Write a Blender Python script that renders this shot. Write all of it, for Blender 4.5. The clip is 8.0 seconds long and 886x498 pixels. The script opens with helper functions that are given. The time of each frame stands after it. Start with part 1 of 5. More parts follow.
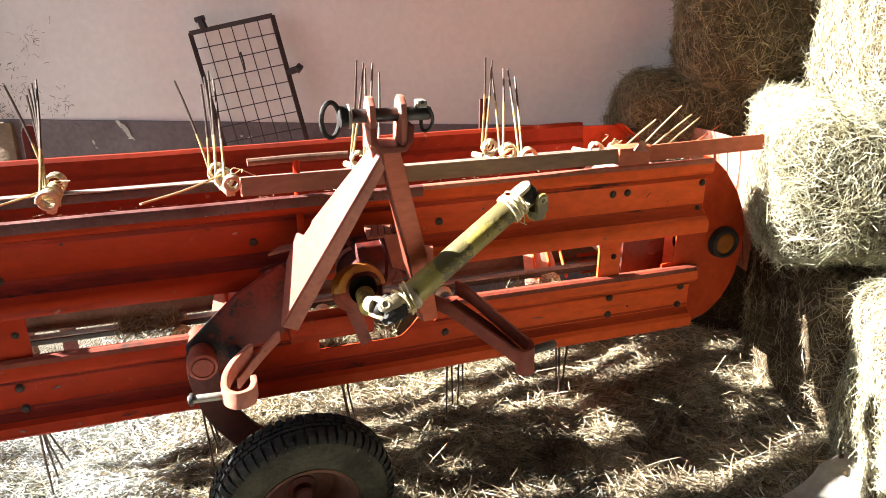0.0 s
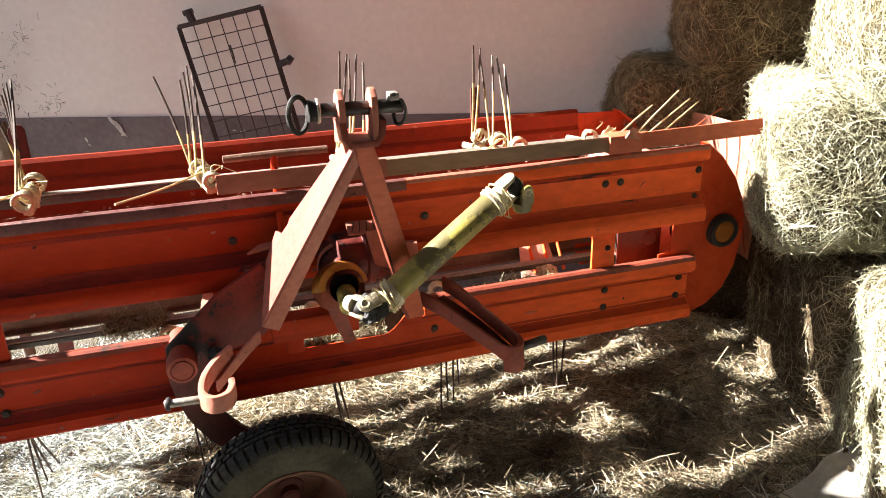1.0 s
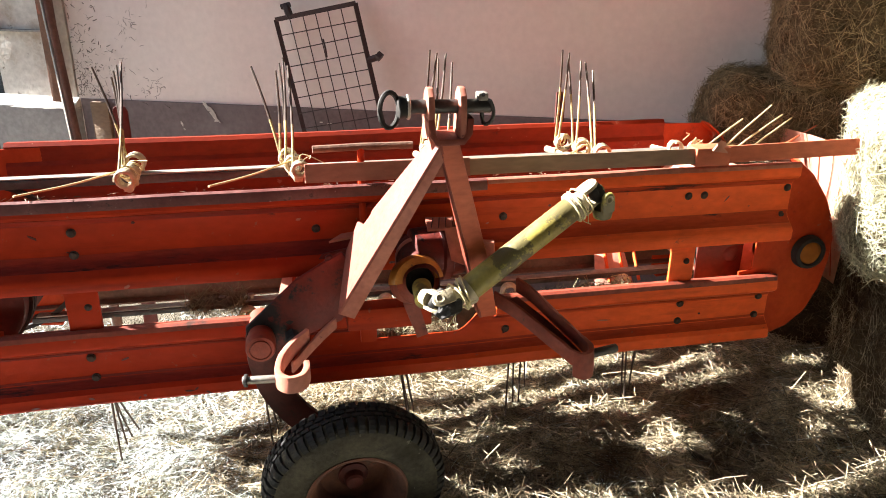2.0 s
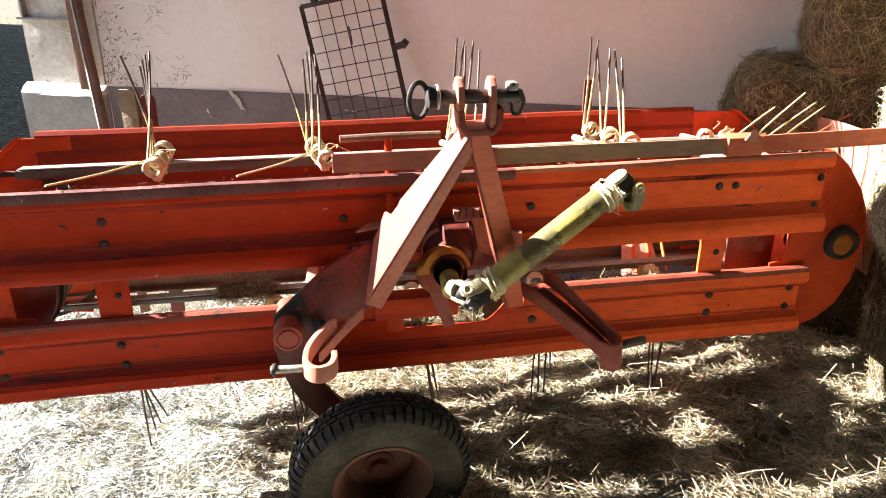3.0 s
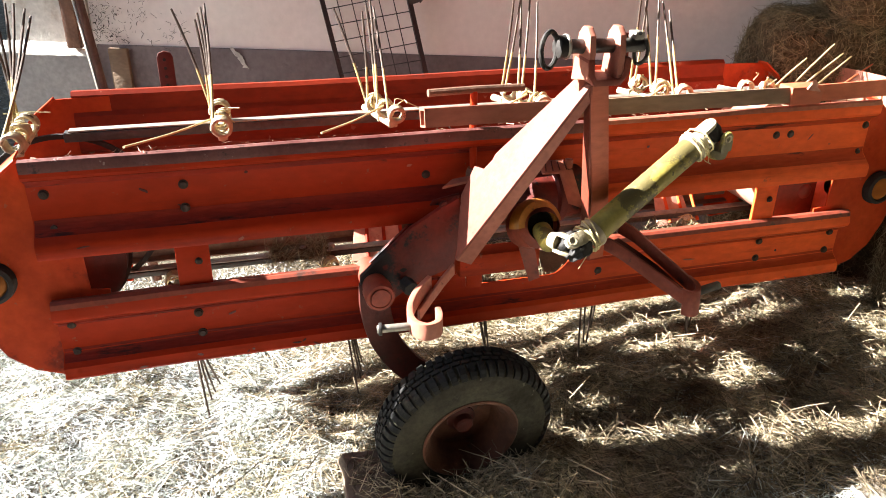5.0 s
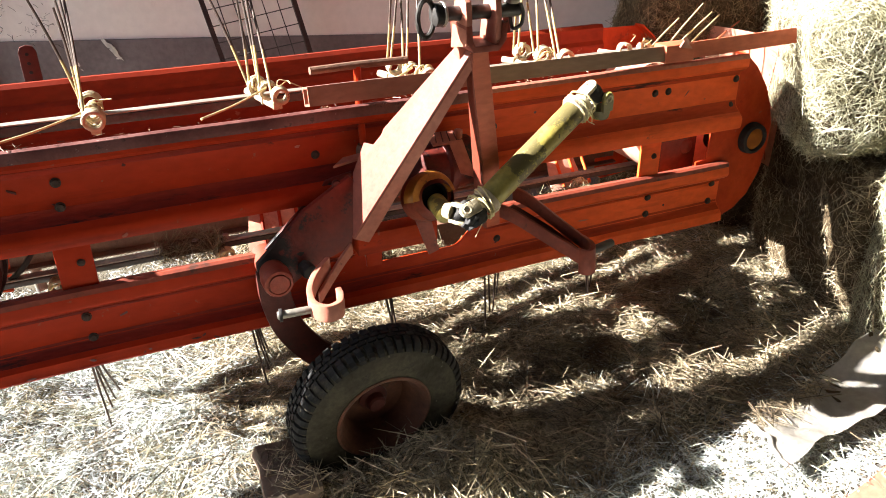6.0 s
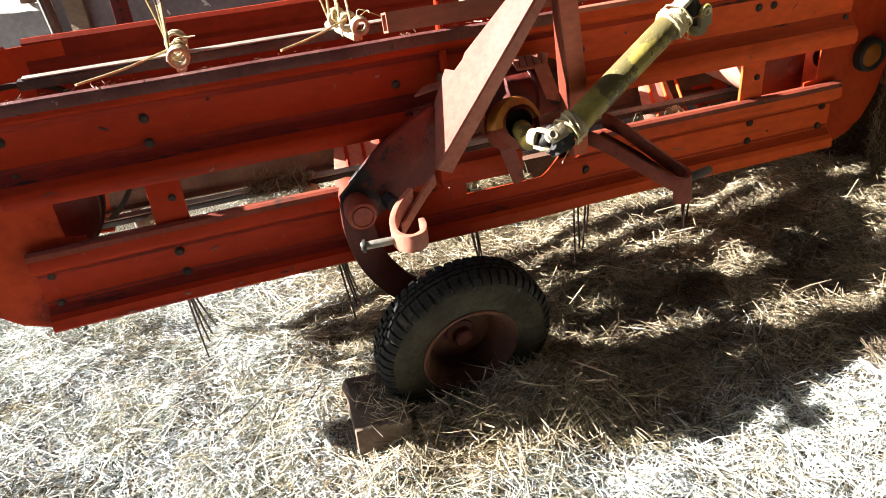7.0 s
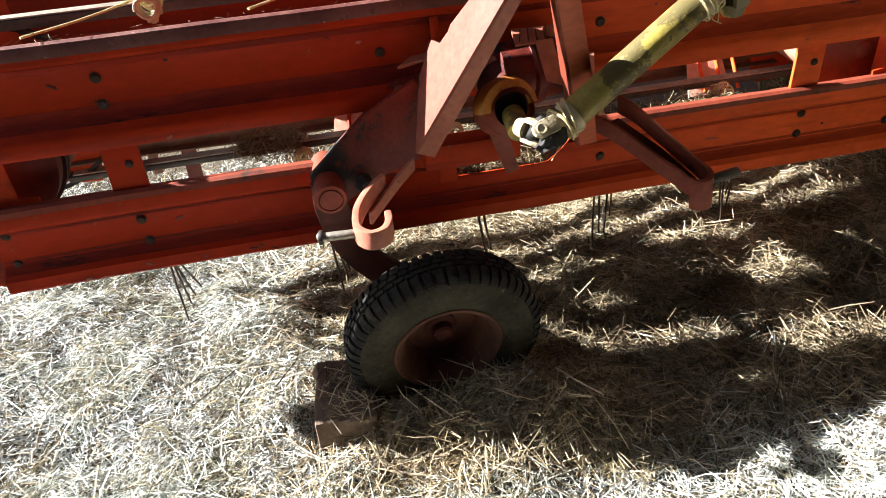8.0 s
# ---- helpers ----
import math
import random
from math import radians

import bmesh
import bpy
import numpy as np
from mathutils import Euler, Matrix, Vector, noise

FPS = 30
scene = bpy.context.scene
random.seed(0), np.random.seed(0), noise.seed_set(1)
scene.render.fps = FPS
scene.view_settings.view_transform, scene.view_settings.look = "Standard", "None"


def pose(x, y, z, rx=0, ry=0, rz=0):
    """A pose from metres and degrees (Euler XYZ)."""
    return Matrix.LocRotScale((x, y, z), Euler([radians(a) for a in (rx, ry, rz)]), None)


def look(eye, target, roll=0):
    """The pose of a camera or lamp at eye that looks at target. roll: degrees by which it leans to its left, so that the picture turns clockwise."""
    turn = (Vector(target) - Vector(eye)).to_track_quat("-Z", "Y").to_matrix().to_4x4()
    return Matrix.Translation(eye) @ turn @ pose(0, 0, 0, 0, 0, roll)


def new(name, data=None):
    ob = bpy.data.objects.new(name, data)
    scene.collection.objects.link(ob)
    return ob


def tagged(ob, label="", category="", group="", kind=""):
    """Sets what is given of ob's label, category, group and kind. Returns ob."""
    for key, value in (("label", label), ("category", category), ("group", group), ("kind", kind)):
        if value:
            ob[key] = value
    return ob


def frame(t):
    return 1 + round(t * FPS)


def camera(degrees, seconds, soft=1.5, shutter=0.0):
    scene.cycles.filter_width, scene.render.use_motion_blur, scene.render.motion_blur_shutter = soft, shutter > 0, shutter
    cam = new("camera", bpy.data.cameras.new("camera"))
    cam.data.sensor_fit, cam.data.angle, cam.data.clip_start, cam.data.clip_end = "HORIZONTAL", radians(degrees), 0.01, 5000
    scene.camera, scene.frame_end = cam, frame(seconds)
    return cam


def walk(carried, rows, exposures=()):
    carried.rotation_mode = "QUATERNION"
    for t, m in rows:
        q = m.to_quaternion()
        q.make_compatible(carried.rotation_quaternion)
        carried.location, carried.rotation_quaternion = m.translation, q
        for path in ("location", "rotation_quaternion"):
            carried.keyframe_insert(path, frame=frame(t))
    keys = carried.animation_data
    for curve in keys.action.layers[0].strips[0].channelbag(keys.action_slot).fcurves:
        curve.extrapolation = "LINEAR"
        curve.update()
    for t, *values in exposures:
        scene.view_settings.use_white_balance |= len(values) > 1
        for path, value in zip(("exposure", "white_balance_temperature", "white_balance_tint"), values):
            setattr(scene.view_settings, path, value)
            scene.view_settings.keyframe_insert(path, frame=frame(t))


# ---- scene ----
cam = camera(60.5, 8.0, soft=0.95)
PATH = [
    (0, (-0.508, -1.493, 1.192), (0.106, 0.27, 0.476), 0.3),
    (0.5, (-0.432, -1.478, 1.188), (0.179, 0.261, 0.413), -2.0),
    (1, (-0.432, -1.47, 1.19), (0.138, 0.296, 0.444), -1.2),
    (1.2, (-0.444, -1.472, 1.186), (0.031, 0.323, 0.442), -1.4),
    (2.5, (-0.45, -1.487, 1.196), (-0.077, 0.331, 0.451), 0.6),
    (3, (-0.46, -1.472, 1.197), (-0.125, 0.34, 0.421), 0.2),
    (3.5, (-0.551, -1.436, 1.194), (-0.179, 0.354, 0.382), 0.9),
    (4, (-0.724, -1.374, 1.184), (-0.315, 0.391, 0.339), -0.3),
    (4.2, (-0.77, -1.367, 1.184), (-0.299, 0.374, 0.32), 0.6),
    (5.3, (-0.781, -1.403, 1.169), (-0.213, 0.309, 0.304), 1.2),
    (5.5, (-0.77, -1.402, 1.162), (-0.122, 0.275, 0.286), 1.4),
    (6, (-0.759, -1.403, 1.162), (-0.021, 0.22, 0.258), -0.5),
    (6.5, (-0.78, -1.407, 1.145), (-0.16, 0.262, 0.235), -1.3),
    (7, (-0.743, -1.394, 1.109), (-0.255, 0.264, 0.102), -5.2),
    (7.5, (-0.607, -1.292, 1.112), (-0.342, 0.327, -0.032), -4.8),
    (8, (-0.518, -1.261, 1.122), (-0.256, 0.35, -0.033), -4.4),
]
walk(cam, [(t, look(eye, target, roll)) for t, eye, target, roll in PATH],
     [(0.0, 3.14), (1.2, 2.93), (2.5, 3.20), (3.5, 3.26), (4.2, 3.12), (5.4, 3.06), (6.0, 2.92), (6.8, 2.74), (7.5, 2.46), (8.0, 2.50)])

# ---- world, sun and exposure ----
SUN_TO = Vector((-1.55, 0.61, 1.0)).normalized()
world = bpy.data.worlds.new("sky")
scene.world = world
world.use_nodes = True
wn_ = world.node_tree.nodes
wn_.clear()
sky = wn_.new("ShaderNodeTexSky")
sky.sky_type = "NISHITA"
sky.sun_disc = False
sky.sun_elevation = math.asin(SUN_TO.z)
sky.sun_rotation = math.atan2(SUN_TO.x, SUN_TO.y)
bgn = wn_.new("ShaderNodeBackground")
bgn.inputs["Strength"].default_value = 0.030
wout = wn_.new("ShaderNodeOutputWorld")
world.node_tree.links.new(sky.outputs[0], bgn.inputs[0])
world.node_tree.links.new(bgn.outputs[0], wout.inputs[0])
sun_data = bpy.data.lights.new("sun", "SUN")
sun_data.energy = 5.0
sun_data.angle = radians(0.5)
sun_data.color = (1.0, 0.975, 0.94)
sun = new("sun", sun_data)
sun.rotation_euler = SUN_TO.to_track_quat("Z", "Y").to_euler()


# ---- materials ----
def mat(name, base, second=None, rough=0.6, metal=0.0, scale=8.0, fine=60.0, bump=0.15, spots=None, spot_scale=5.0,
        spot_at=0.62, spot_soft=0.06, island=0.0, objrand=0.0, spec=0.5, stretch=(1, 1, 1), bump_dist=0.004, rough_var=0.15, grainy=0.35, flecks=None, fleck_scale=45.0, fleck_at=0.66,
        bounce_tint=None, streaks=None, streak_at=0.52, streak_soft=0.16, streak_stretch=(0.7, 6, 9)):
    """A worn surface: two colours mixed by a large noise, fine grain and relief, and spots of a third colour."""
    m = bpy.data.materials.new(name)
    m.use_nodes = True
    nt = m.node_tree
    n, l = nt.nodes, nt.links
    p = n["Principled BSDF"]
    tc = n.new("ShaderNodeTexCoord")
    mp = n.new("ShaderNodeMapping")
    mp.inputs["Scale"].default_value = stretch
    l.new(tc.outputs["Object"], mp.inputs["Vector"])
    big = n.new("ShaderNodeTexNoise")
    big.inputs["Scale"].default_value = scale
    big.inputs["Detail"].default_value = 6
    big.inputs["Roughness"].default_value = 0.65
    l.new(mp.outputs[0], big.inputs["Vector"])
    small = n.new("ShaderNodeTexNoise")
    small.inputs["Scale"].default_value = fine
    small.inputs["Detail"].default_value = 4
    l.new(mp.outputs[0], small.inputs["Vector"])
    ramp = n.new("ShaderNodeMapRange")
    ramp.inputs["From Min"].default_value, ramp.inputs["From Max"].default_value = 0.35, 0.68
    l.new(big.outputs["Fac"], ramp.inputs["Value"])
    mix = n.new("ShaderNodeMix")
    mix.data_type = "RGBA"
    mix.inputs[6].default_value = (*base, 1)
    mix.inputs[7].default_value = (*(second or [c * 0.7 for c in base]), 1)
    l.new(ramp.outputs[0], mix.inputs[0])
    col = mix.outputs[2]
    if bounce_tint:
        # bounce light painted towards one end: colour, where it starts, where it is full
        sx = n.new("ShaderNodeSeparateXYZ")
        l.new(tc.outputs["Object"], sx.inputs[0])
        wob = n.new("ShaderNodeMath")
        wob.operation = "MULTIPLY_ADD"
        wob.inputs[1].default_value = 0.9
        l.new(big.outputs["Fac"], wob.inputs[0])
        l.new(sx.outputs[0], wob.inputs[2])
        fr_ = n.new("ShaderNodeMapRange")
        fr_.inputs["From Min"].default_value, fr_.inputs["From Max"].default_value = bounce_tint[1] + 0.45, bounce_tint[2] + 0.45
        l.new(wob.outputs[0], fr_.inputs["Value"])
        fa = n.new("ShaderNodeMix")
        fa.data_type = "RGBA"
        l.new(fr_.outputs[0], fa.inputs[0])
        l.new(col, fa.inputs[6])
        fa.inputs[7].default_value = (*bounce_tint[0], 1)
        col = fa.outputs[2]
    if streaks:
        sm_ = n.new("ShaderNodeMapping")
        sm_.inputs["Scale"].default_value = streak_stretch
        l.new(tc.outputs["Object"], sm_.inputs["Vector"])
        st_ = n.new("ShaderNodeTexNoise")
        st_.inputs["Scale"].default_value = 2.6
        st_.inputs["Detail"].default_value = 7
        st_.inputs["Roughness"].default_value = 0.66
        l.new(sm_.outputs[0], st_.inputs["Vector"])
        ss = n.new("ShaderNodeMapRange")
        ss.inputs["From Min"].default_value, ss.inputs["From Max"].default_value = streak_at, streak_at + streak_soft
        ss.inputs["To Max"].default_value = 0.5
        l.new(st_.outputs["Fac"], ss.inputs["Value"])
        sk = n.new("ShaderNodeMix")
        sk.data_type = "RGBA"
        l.new(ss.outputs[0], sk.inputs[0])
        l.new(col, sk.inputs[6])
        sk.inputs[7].default_value = (*streaks, 1)
        col = sk.outputs[2]
    grain = n.new("ShaderNodeMix")
    grain.data_type, grain.blend_type = "RGBA", "MULTIPLY"
    grain.inputs[0].default_value = grainy
    l.new(col, grain.inputs[6])
    gr = n.new("ShaderNodeMapRange")
    gr.inputs["From Min"].default_value, gr.inputs["From Max"].default_value = 0.3, 0.7
    gr.inputs["To Min"].default_value, gr.inputs["To Max"].default_value = 0.55, 1.3
    l.new(small.outputs["Fac"], gr.inputs["Value"])
    l.new(gr.outputs[0], grain.inputs[7])
    col = grain.outputs[2]
    if spots:
        sp = n.new("ShaderNodeTexNoise")
        sp.inputs["Scale"].default_value = spot_scale
        sp.inputs["Detail"].default_value = 8
        sp.inputs["Roughness"].default_value = 0.72
        l.new(mp.outputs[0], sp.inputs["Vector"])
        sr = n.new("ShaderNodeMapRange")
        sr.inputs["From Min"].default_value, sr.inputs["From Max"].default_value = spot_at, spot_at + spot_soft
        l.new(sp.outputs["Fac"], sr.inputs["Value"])
        sm = n.new("ShaderNodeMix")
        sm.data_type = "RGBA"
        l.new(sr.outputs[0], sm.inputs[0])
        l.new(col, sm.inputs[6])
        sm.inputs[7].default_value = (*spots, 1)
        col = sm.outputs[2]
    if flecks:
        fk = n.new("ShaderNodeTexNoise")
        fk.inputs["Scale"].default_value = fleck_scale
        fk.inputs["Detail"].default_value = 5
        fk.inputs["Roughness"].default_value = 0.6
        l.new(tc.outputs["Object"], fk.inputs["Vector"])
        fr = n.new("ShaderNodeMapRange")
        fr.inputs["From Min"].default_value, fr.inputs["From Max"].default_value = fleck_at, fleck_at + 0.03
        fr.inputs["To Max"].default_value = 0.75
        l.new(fk.outputs["Fac"], fr.inputs["Value"])
        fm = n.new("ShaderNodeMix")
        fm.data_type = "RGBA"
        l.new(fr.outputs[0], fm.inputs[0])
        l.new(col, fm.inputs[6])
        fm.inputs[7].default_value = (*flecks, 1)
        col = fm.outputs[2]
    if island or objrand:
        if island:
            src = n.new("ShaderNodeNewGeometry").outputs["Random Per Island"]
        else:
            src = n.new("ShaderNodeObjectInfo").outputs["Random"]
        am = island or objrand
        ir = n.new("ShaderNodeMapRange")
        ir.inputs["To Min"].default_value, ir.inputs["To Max"].default_value = 1 - am, 1 + am
        l.new(src, ir.inputs["Value"])
        im = n.new("ShaderNodeMix")
        im.data_type, im.blend_type = "RGBA", "MULTIPLY"
        im.inputs[0].default_value = 1
        l.new(col, im.inputs[6])
        l.new(ir.outputs[0], im.inputs[7])
        col = im.outputs[2]
    l.new(col, p.inputs["Base Color"])
    rr = n.new("ShaderNodeMapRange")
    rr.inputs["To Min"].default_value, rr.inputs["To Max"].default_value = max(rough - rough_var, 0.05), min(rough + rough_var, 1)
    l.new(big.outputs["Fac"], rr.inputs["Value"])
    l.new(rr.outputs[0], p.inputs["Roughness"])
    p.inputs["Metallic"].default_value = metal
    p.inputs["Specular IOR Level"].default_value = spec
    if bump:
        bp = n.new("ShaderNodeBump")
        bp.inputs["Strength"].default_value = bump
        bp.inputs["Distance"].default_value = bump_dist
        ad = n.new("ShaderNodeMath")
        ad.operation = "ADD"
        l.new(small.outputs["Fac"], ad.inputs[0])
        l.new(big.outputs["Fac"], ad.inputs[1])
        l.new(ad.outputs[0], bp.inputs["Height"])
        l.new(bp.outputs[0], p.inputs["Normal"])
    return m


# brighter orange to the right: bounce from the bales put into the paint
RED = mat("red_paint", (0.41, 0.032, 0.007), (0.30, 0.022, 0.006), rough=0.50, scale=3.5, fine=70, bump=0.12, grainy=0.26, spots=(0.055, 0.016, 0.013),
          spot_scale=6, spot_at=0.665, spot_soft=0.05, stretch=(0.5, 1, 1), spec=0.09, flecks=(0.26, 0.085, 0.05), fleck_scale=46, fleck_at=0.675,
          bounce_tint=((0.78, 0.115, 0.028), -0.35, 0.45), streaks=(0.10, 0.011, 0.009), streak_at=0.54, streak_stretch=(0.6, 6, 8))
# dark tone for caked dirt and for the lips' shade, put into colour
CREASE = mat("crease_dirt_shade", (0.13, 0.016, 0.012), (0.30, 0.024, 0.010), rough=0.7, scale=7, fine=80, bump=0.4, spots=(0.05, 0.014, 0.012), spot_scale=9, spot_at=0.58,
             stretch=(0.4, 2, 2), spec=0.15, bounce_tint=((0.42, 0.048, 0.013), -0.2, 0.4))
TUBE_RED = mat("pink_worn_tube", (0.36, 0.145, 0.095), (0.26, 0.085, 0.052), rough=0.6, scale=9, fine=90, bump=0.25, spots=(0.15, 0.07, 0.045), spot_scale=12, spot_at=0.62, stretch=(0.4, 1, 1), spec=0.3)
TUBE_RUST = mat("weathered_tube", (0.29, 0.18, 0.115), (0.20, 0.118, 0.072), rough=0.75, scale=8, fine=100, bump=0.3, spots=(0.12, 0.065, 0.04), spot_scale=12, spot_at=0.63, stretch=(0.25, 1, 1), spec=0.3)
SALMON = mat("salmon_worn_paint", (0.50, 0.120, 0.056), (0.38, 0.082, 0.038), rough=0.6, scale=9, fine=90, bump=0.2, spots=(0.20, 0.05, 0.03), spot_scale=11, spot_at=0.63, stretch=(0.4, 1, 1), spec=0.3)
RED_DULL = mat("dull_red_paint", (0.26, 0.052, 0.027), (0.17, 0.032, 0.018), rough=0.55, scale=12, fine=90, bump=0.2, spots=(0.08, 0.03, 0.02),
               spot_scale=16, spot_at=0.60, spec=0.35)
BLEACHED = mat("bleached_red_sheet", (0.62, 0.33, 0.24), (0.52, 0.22, 0.15), rough=0.7, scale=7, fine=60, bump=0.15, spots=(0.42, 0.12, 0.07),
               spot_scale=8, spot_at=0.64, spec=0.25)
RED_FADED = mat("faded_red_paint", (0.45, 0.165, 0.11), (0.33, 0.105, 0.068), rough=0.6, scale=9, fine=90, bump=0.18, spots=(0.16, 0.06, 0.035),
                spot_scale=16, spot_at=0.64, spec=0.35, flecks=(0.14, 0.045, 0.03), fleck_scale=30, fleck_at=0.68)
PLATE_RED = mat("plate_red", (0.53, 0.062, 0.014), (0.36, 0.034, 0.010), rough=0.5, scale=5, fine=70, bump=0.12, grainy=0.26, spots=(0.10, 0.018, 0.012), spot_scale=5, spot_at=0.60, spot_soft=0.10, spec=0.1,
                flecks=(0.30, 0.09, 0.05), fleck_scale=46, fleck_at=0.68)
TINE_PALE = mat("pale_tine", (0.50, 0.43, 0.24), (0.30, 0.24, 0.12), rough=0.6, scale=40, fine=160, bump=0.2)
# deeper red than the front: the inner face's shade put into the colour
RED_REAR = mat("shaded_rear_red", (0.27, 0.026, 0.008), (0.20, 0.020, 0.008), rough=0.6, scale=4, fine=70, bump=0.2, spots=(0.09, 0.02, 0.014), spot_scale=7, spot_at=0.60, stretch=(0.5, 1, 1),
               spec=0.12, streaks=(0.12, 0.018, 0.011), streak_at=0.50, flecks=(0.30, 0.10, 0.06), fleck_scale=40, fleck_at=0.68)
# darker stalks for the wall bales: the shade on them is in the colour
SHADED_HAY = mat("shaded_brown_hay", (0.30, 0.23, 0.135), (0.14, 0.10, 0.058), rough=0.8, scale=6, fine=30, bump=0, island=0.6, spec=0.2)
OLIVE_HAY = mat("olive_hay", (0.25, 0.22, 0.13), (0.12, 0.098, 0.058), rough=0.75, scale=7, fine=30, bump=0, island=0.5, spec=0.25)
LEG_PAINT = mat("bleached_leg_paint", (0.27, 0.078, 0.055), (0.21, 0.058, 0.040), rough=0.6, scale=7, fine=80, bump=0.2, spots=(0.13, 0.045, 0.028), spot_scale=13, spot_at=0.66, spec=0.3,
                flecks=(0.10, 0.035, 0.025), fleck_scale=34, fleck_at=0.70)
RED_DARK = mat("grimy_red_paint", (0.105, 0.016, 0.010), (0.05, 0.012, 0.009), rough=0.6, scale=8, fine=80, bump=0.3, spots=(0.04, 0.018, 0.012),
               spot_scale=14, spot_at=0.58, spec=0.35)
GRIMY = mat("greasy_red_paint", (0.20, 0.020, 0.010), (0.07, 0.013, 0.010), rough=0.55, scale=9, fine=90, bump=0.4, spots=(0.012, 0.010, 0.010),
            spot_scale=8, spot_at=0.50, spot_soft=0.05, spec=0.3)
RUST = mat("rusty_steel", (0.20, 0.10, 0.062), (0.12, 0.06, 0.040), rough=0.75, metal=0.15, scale=14, fine=110, bump=0.4, spots=(0.32, 0.10, 0.06),
           spot_scale=9, spot_at=0.6)
STEEL = mat("dark_steel", (0.10, 0.095, 0.09), (0.055, 0.05, 0.048), rough=0.48, metal=0.6, scale=10, fine=100, bump=0.25, spots=(0.16, 0.08, 0.05),
            spot_scale=12, spot_at=0.62)
WORN_STEEL = mat("worn_steel", (0.42, 0.39, 0.34), (0.25, 0.22, 0.18), rough=0.42, metal=0.55, scale=18, fine=120, bump=0.25, spots=(0.2, 0.1, 0.06),
                 spot_scale=14, spot_at=0.66)
LIP = mat("worn_dusty_lip", (0.11, 0.030, 0.026), (0.21, 0.085, 0.072), rough=0.55, scale=9, fine=90, bump=0.35, spots=(0.035, 0.016, 0.015),
          spot_scale=9, spot_at=0.55, spot_soft=0.05, flecks=(0.40, 0.28, 0.25), fleck_scale=40, fleck_at=0.66, spec=0.4)
BOLT = mat("dark_bolt", (0.040, 0.026, 0.020), (0.075, 0.045, 0.032), rough=0.7, scale=60, fine=200, bump=0.3, spec=0.25)
BLACK = mat("black_grease", (0.018, 0.016, 0.015), (0.032, 0.027, 0.023), rough=0.7, spec=0.3, scale=25, fine=120, bump=0.4)
YELLOW = mat("yellow_paint", (0.38, 0.31, 0.065), (0.20, 0.155, 0.038), rough=0.5, scale=14, fine=90, bump=0.25, spots=(0.115, 0.092, 0.032),
             spot_scale=9, spot_at=0.52, spot_soft=0.03, flecks=(0.05, 0.045, 0.03), fleck_scale=60, fleck_at=0.66)
ORANGE = mat("orange_yellow_paint", (0.50, 0.21, 0.025), (0.36, 0.13, 0.02), rough=0.5, scale=16, fine=90, bump=0.2, spots=(0.09, 0.045, 0.02),
             spot_scale=15, spot_at=0.60, spot_soft=0.04)
CREAM = mat("cream_paint_coil", (0.52, 0.45, 0.31), (0.34, 0.27, 0.15), rough=0.6, scale=40, fine=160, bump=0.25, spots=(0.09, 0.055, 0.03),
            spot_scale=32, spot_at=0.57)
TINE = mat("tine_steel", (0.11, 0.078, 0.060), (0.045, 0.031, 0.026), rough=0.5, metal=0.5, scale=25, fine=120, bump=0.2)
TINE_YELLOW = mat("tine_yellow", (0.40, 0.31, 0.11), (0.16, 0.11, 0.05), rough=0.55, scale=45, fine=160, bump=0.2, spots=(0.12, 0.07, 0.04),
                  spot_scale=60, spot_at=0.55)
TWINE = mat("twine", (0.62, 0.55, 0.30), (0.48, 0.38, 0.17), rough=0.8, scale=60, fine=400, bump=0.5)
RUBBER = mat("tyre_rubber", (0.020, 0.020, 0.021), (0.036, 0.034, 0.030), rough=0.75, scale=7, fine=70, bump=0.35, spots=(0.13, 0.11, 0.075),
             spot_scale=9, spot_at=0.60, spot_soft=0.18, spec=0.15)
SIDEWALL = mat("dusty_sidewall", (0.070, 0.061, 0.042), (0.030, 0.026, 0.018), rough=0.85, scale=16, fine=110, bump=0.35, spots=(0.020, 0.018, 0.016),
               spot_scale=22, spot_at=0.60, spot_soft=0.12, spec=0.2, grainy=0.5, flecks=(0.16, 0.145, 0.11), fleck_scale=40, fleck_at=0.66)
RIM = mat("rusty_rim", (0.15, 0.050, 0.024), (0.068, 0.028, 0.018), rough=0.75, scale=12, fine=90, bump=0.35, spots=(0.07, 0.035, 0.022),
          spot_scale=14, spot_at=0.58)
PLASTER = mat("plaster", (0.79, 0.735, 0.70), (0.73, 0.67, 0.635), rough=0.9, scale=1.6, fine=45, bump=0.15, grainy=0.10, spots=(0.58, 0.50, 0.46),
              spot_scale=3.2, spot_at=0.66, spot_soft=0.10, spec=0.2, bump_dist=0.006)
PLASTER_WHITE = mat("whitewash", (0.66, 0.64, 0.60), (0.54, 0.51, 0.46), rough=0.9, scale=4.5, fine=50, bump=0.35, spots=(0.40, 0.33, 0.26),
                    spot_scale=6, spot_at=0.53, spot_soft=0.14, flecks=(0.14, 0.12, 0.09), fleck_scale=30, fleck_at=0.65, spec=0.2, bump_dist=0.008)
SKIRT = mat("skirting_render", (0.180, 0.152, 0.155), (0.135, 0.112, 0.114), rough=0.85, scale=3, fine=60, bump=0.25, spots=(0.30, 0.265, 0.25),
            spot_scale=10, spot_at=0.70, spec=0.25, bump_dist=0.005)
PLINTH = mat("plinth_cement", (0.34, 0.33, 0.325), (0.25, 0.245, 0.245), rough=0.9, scale=4, fine=60, bump=0.35, spots=(0.17, 0.165, 0.17),
             spot_scale=4, spot_at=0.60, spot_soft=0.12, spec=0.2)
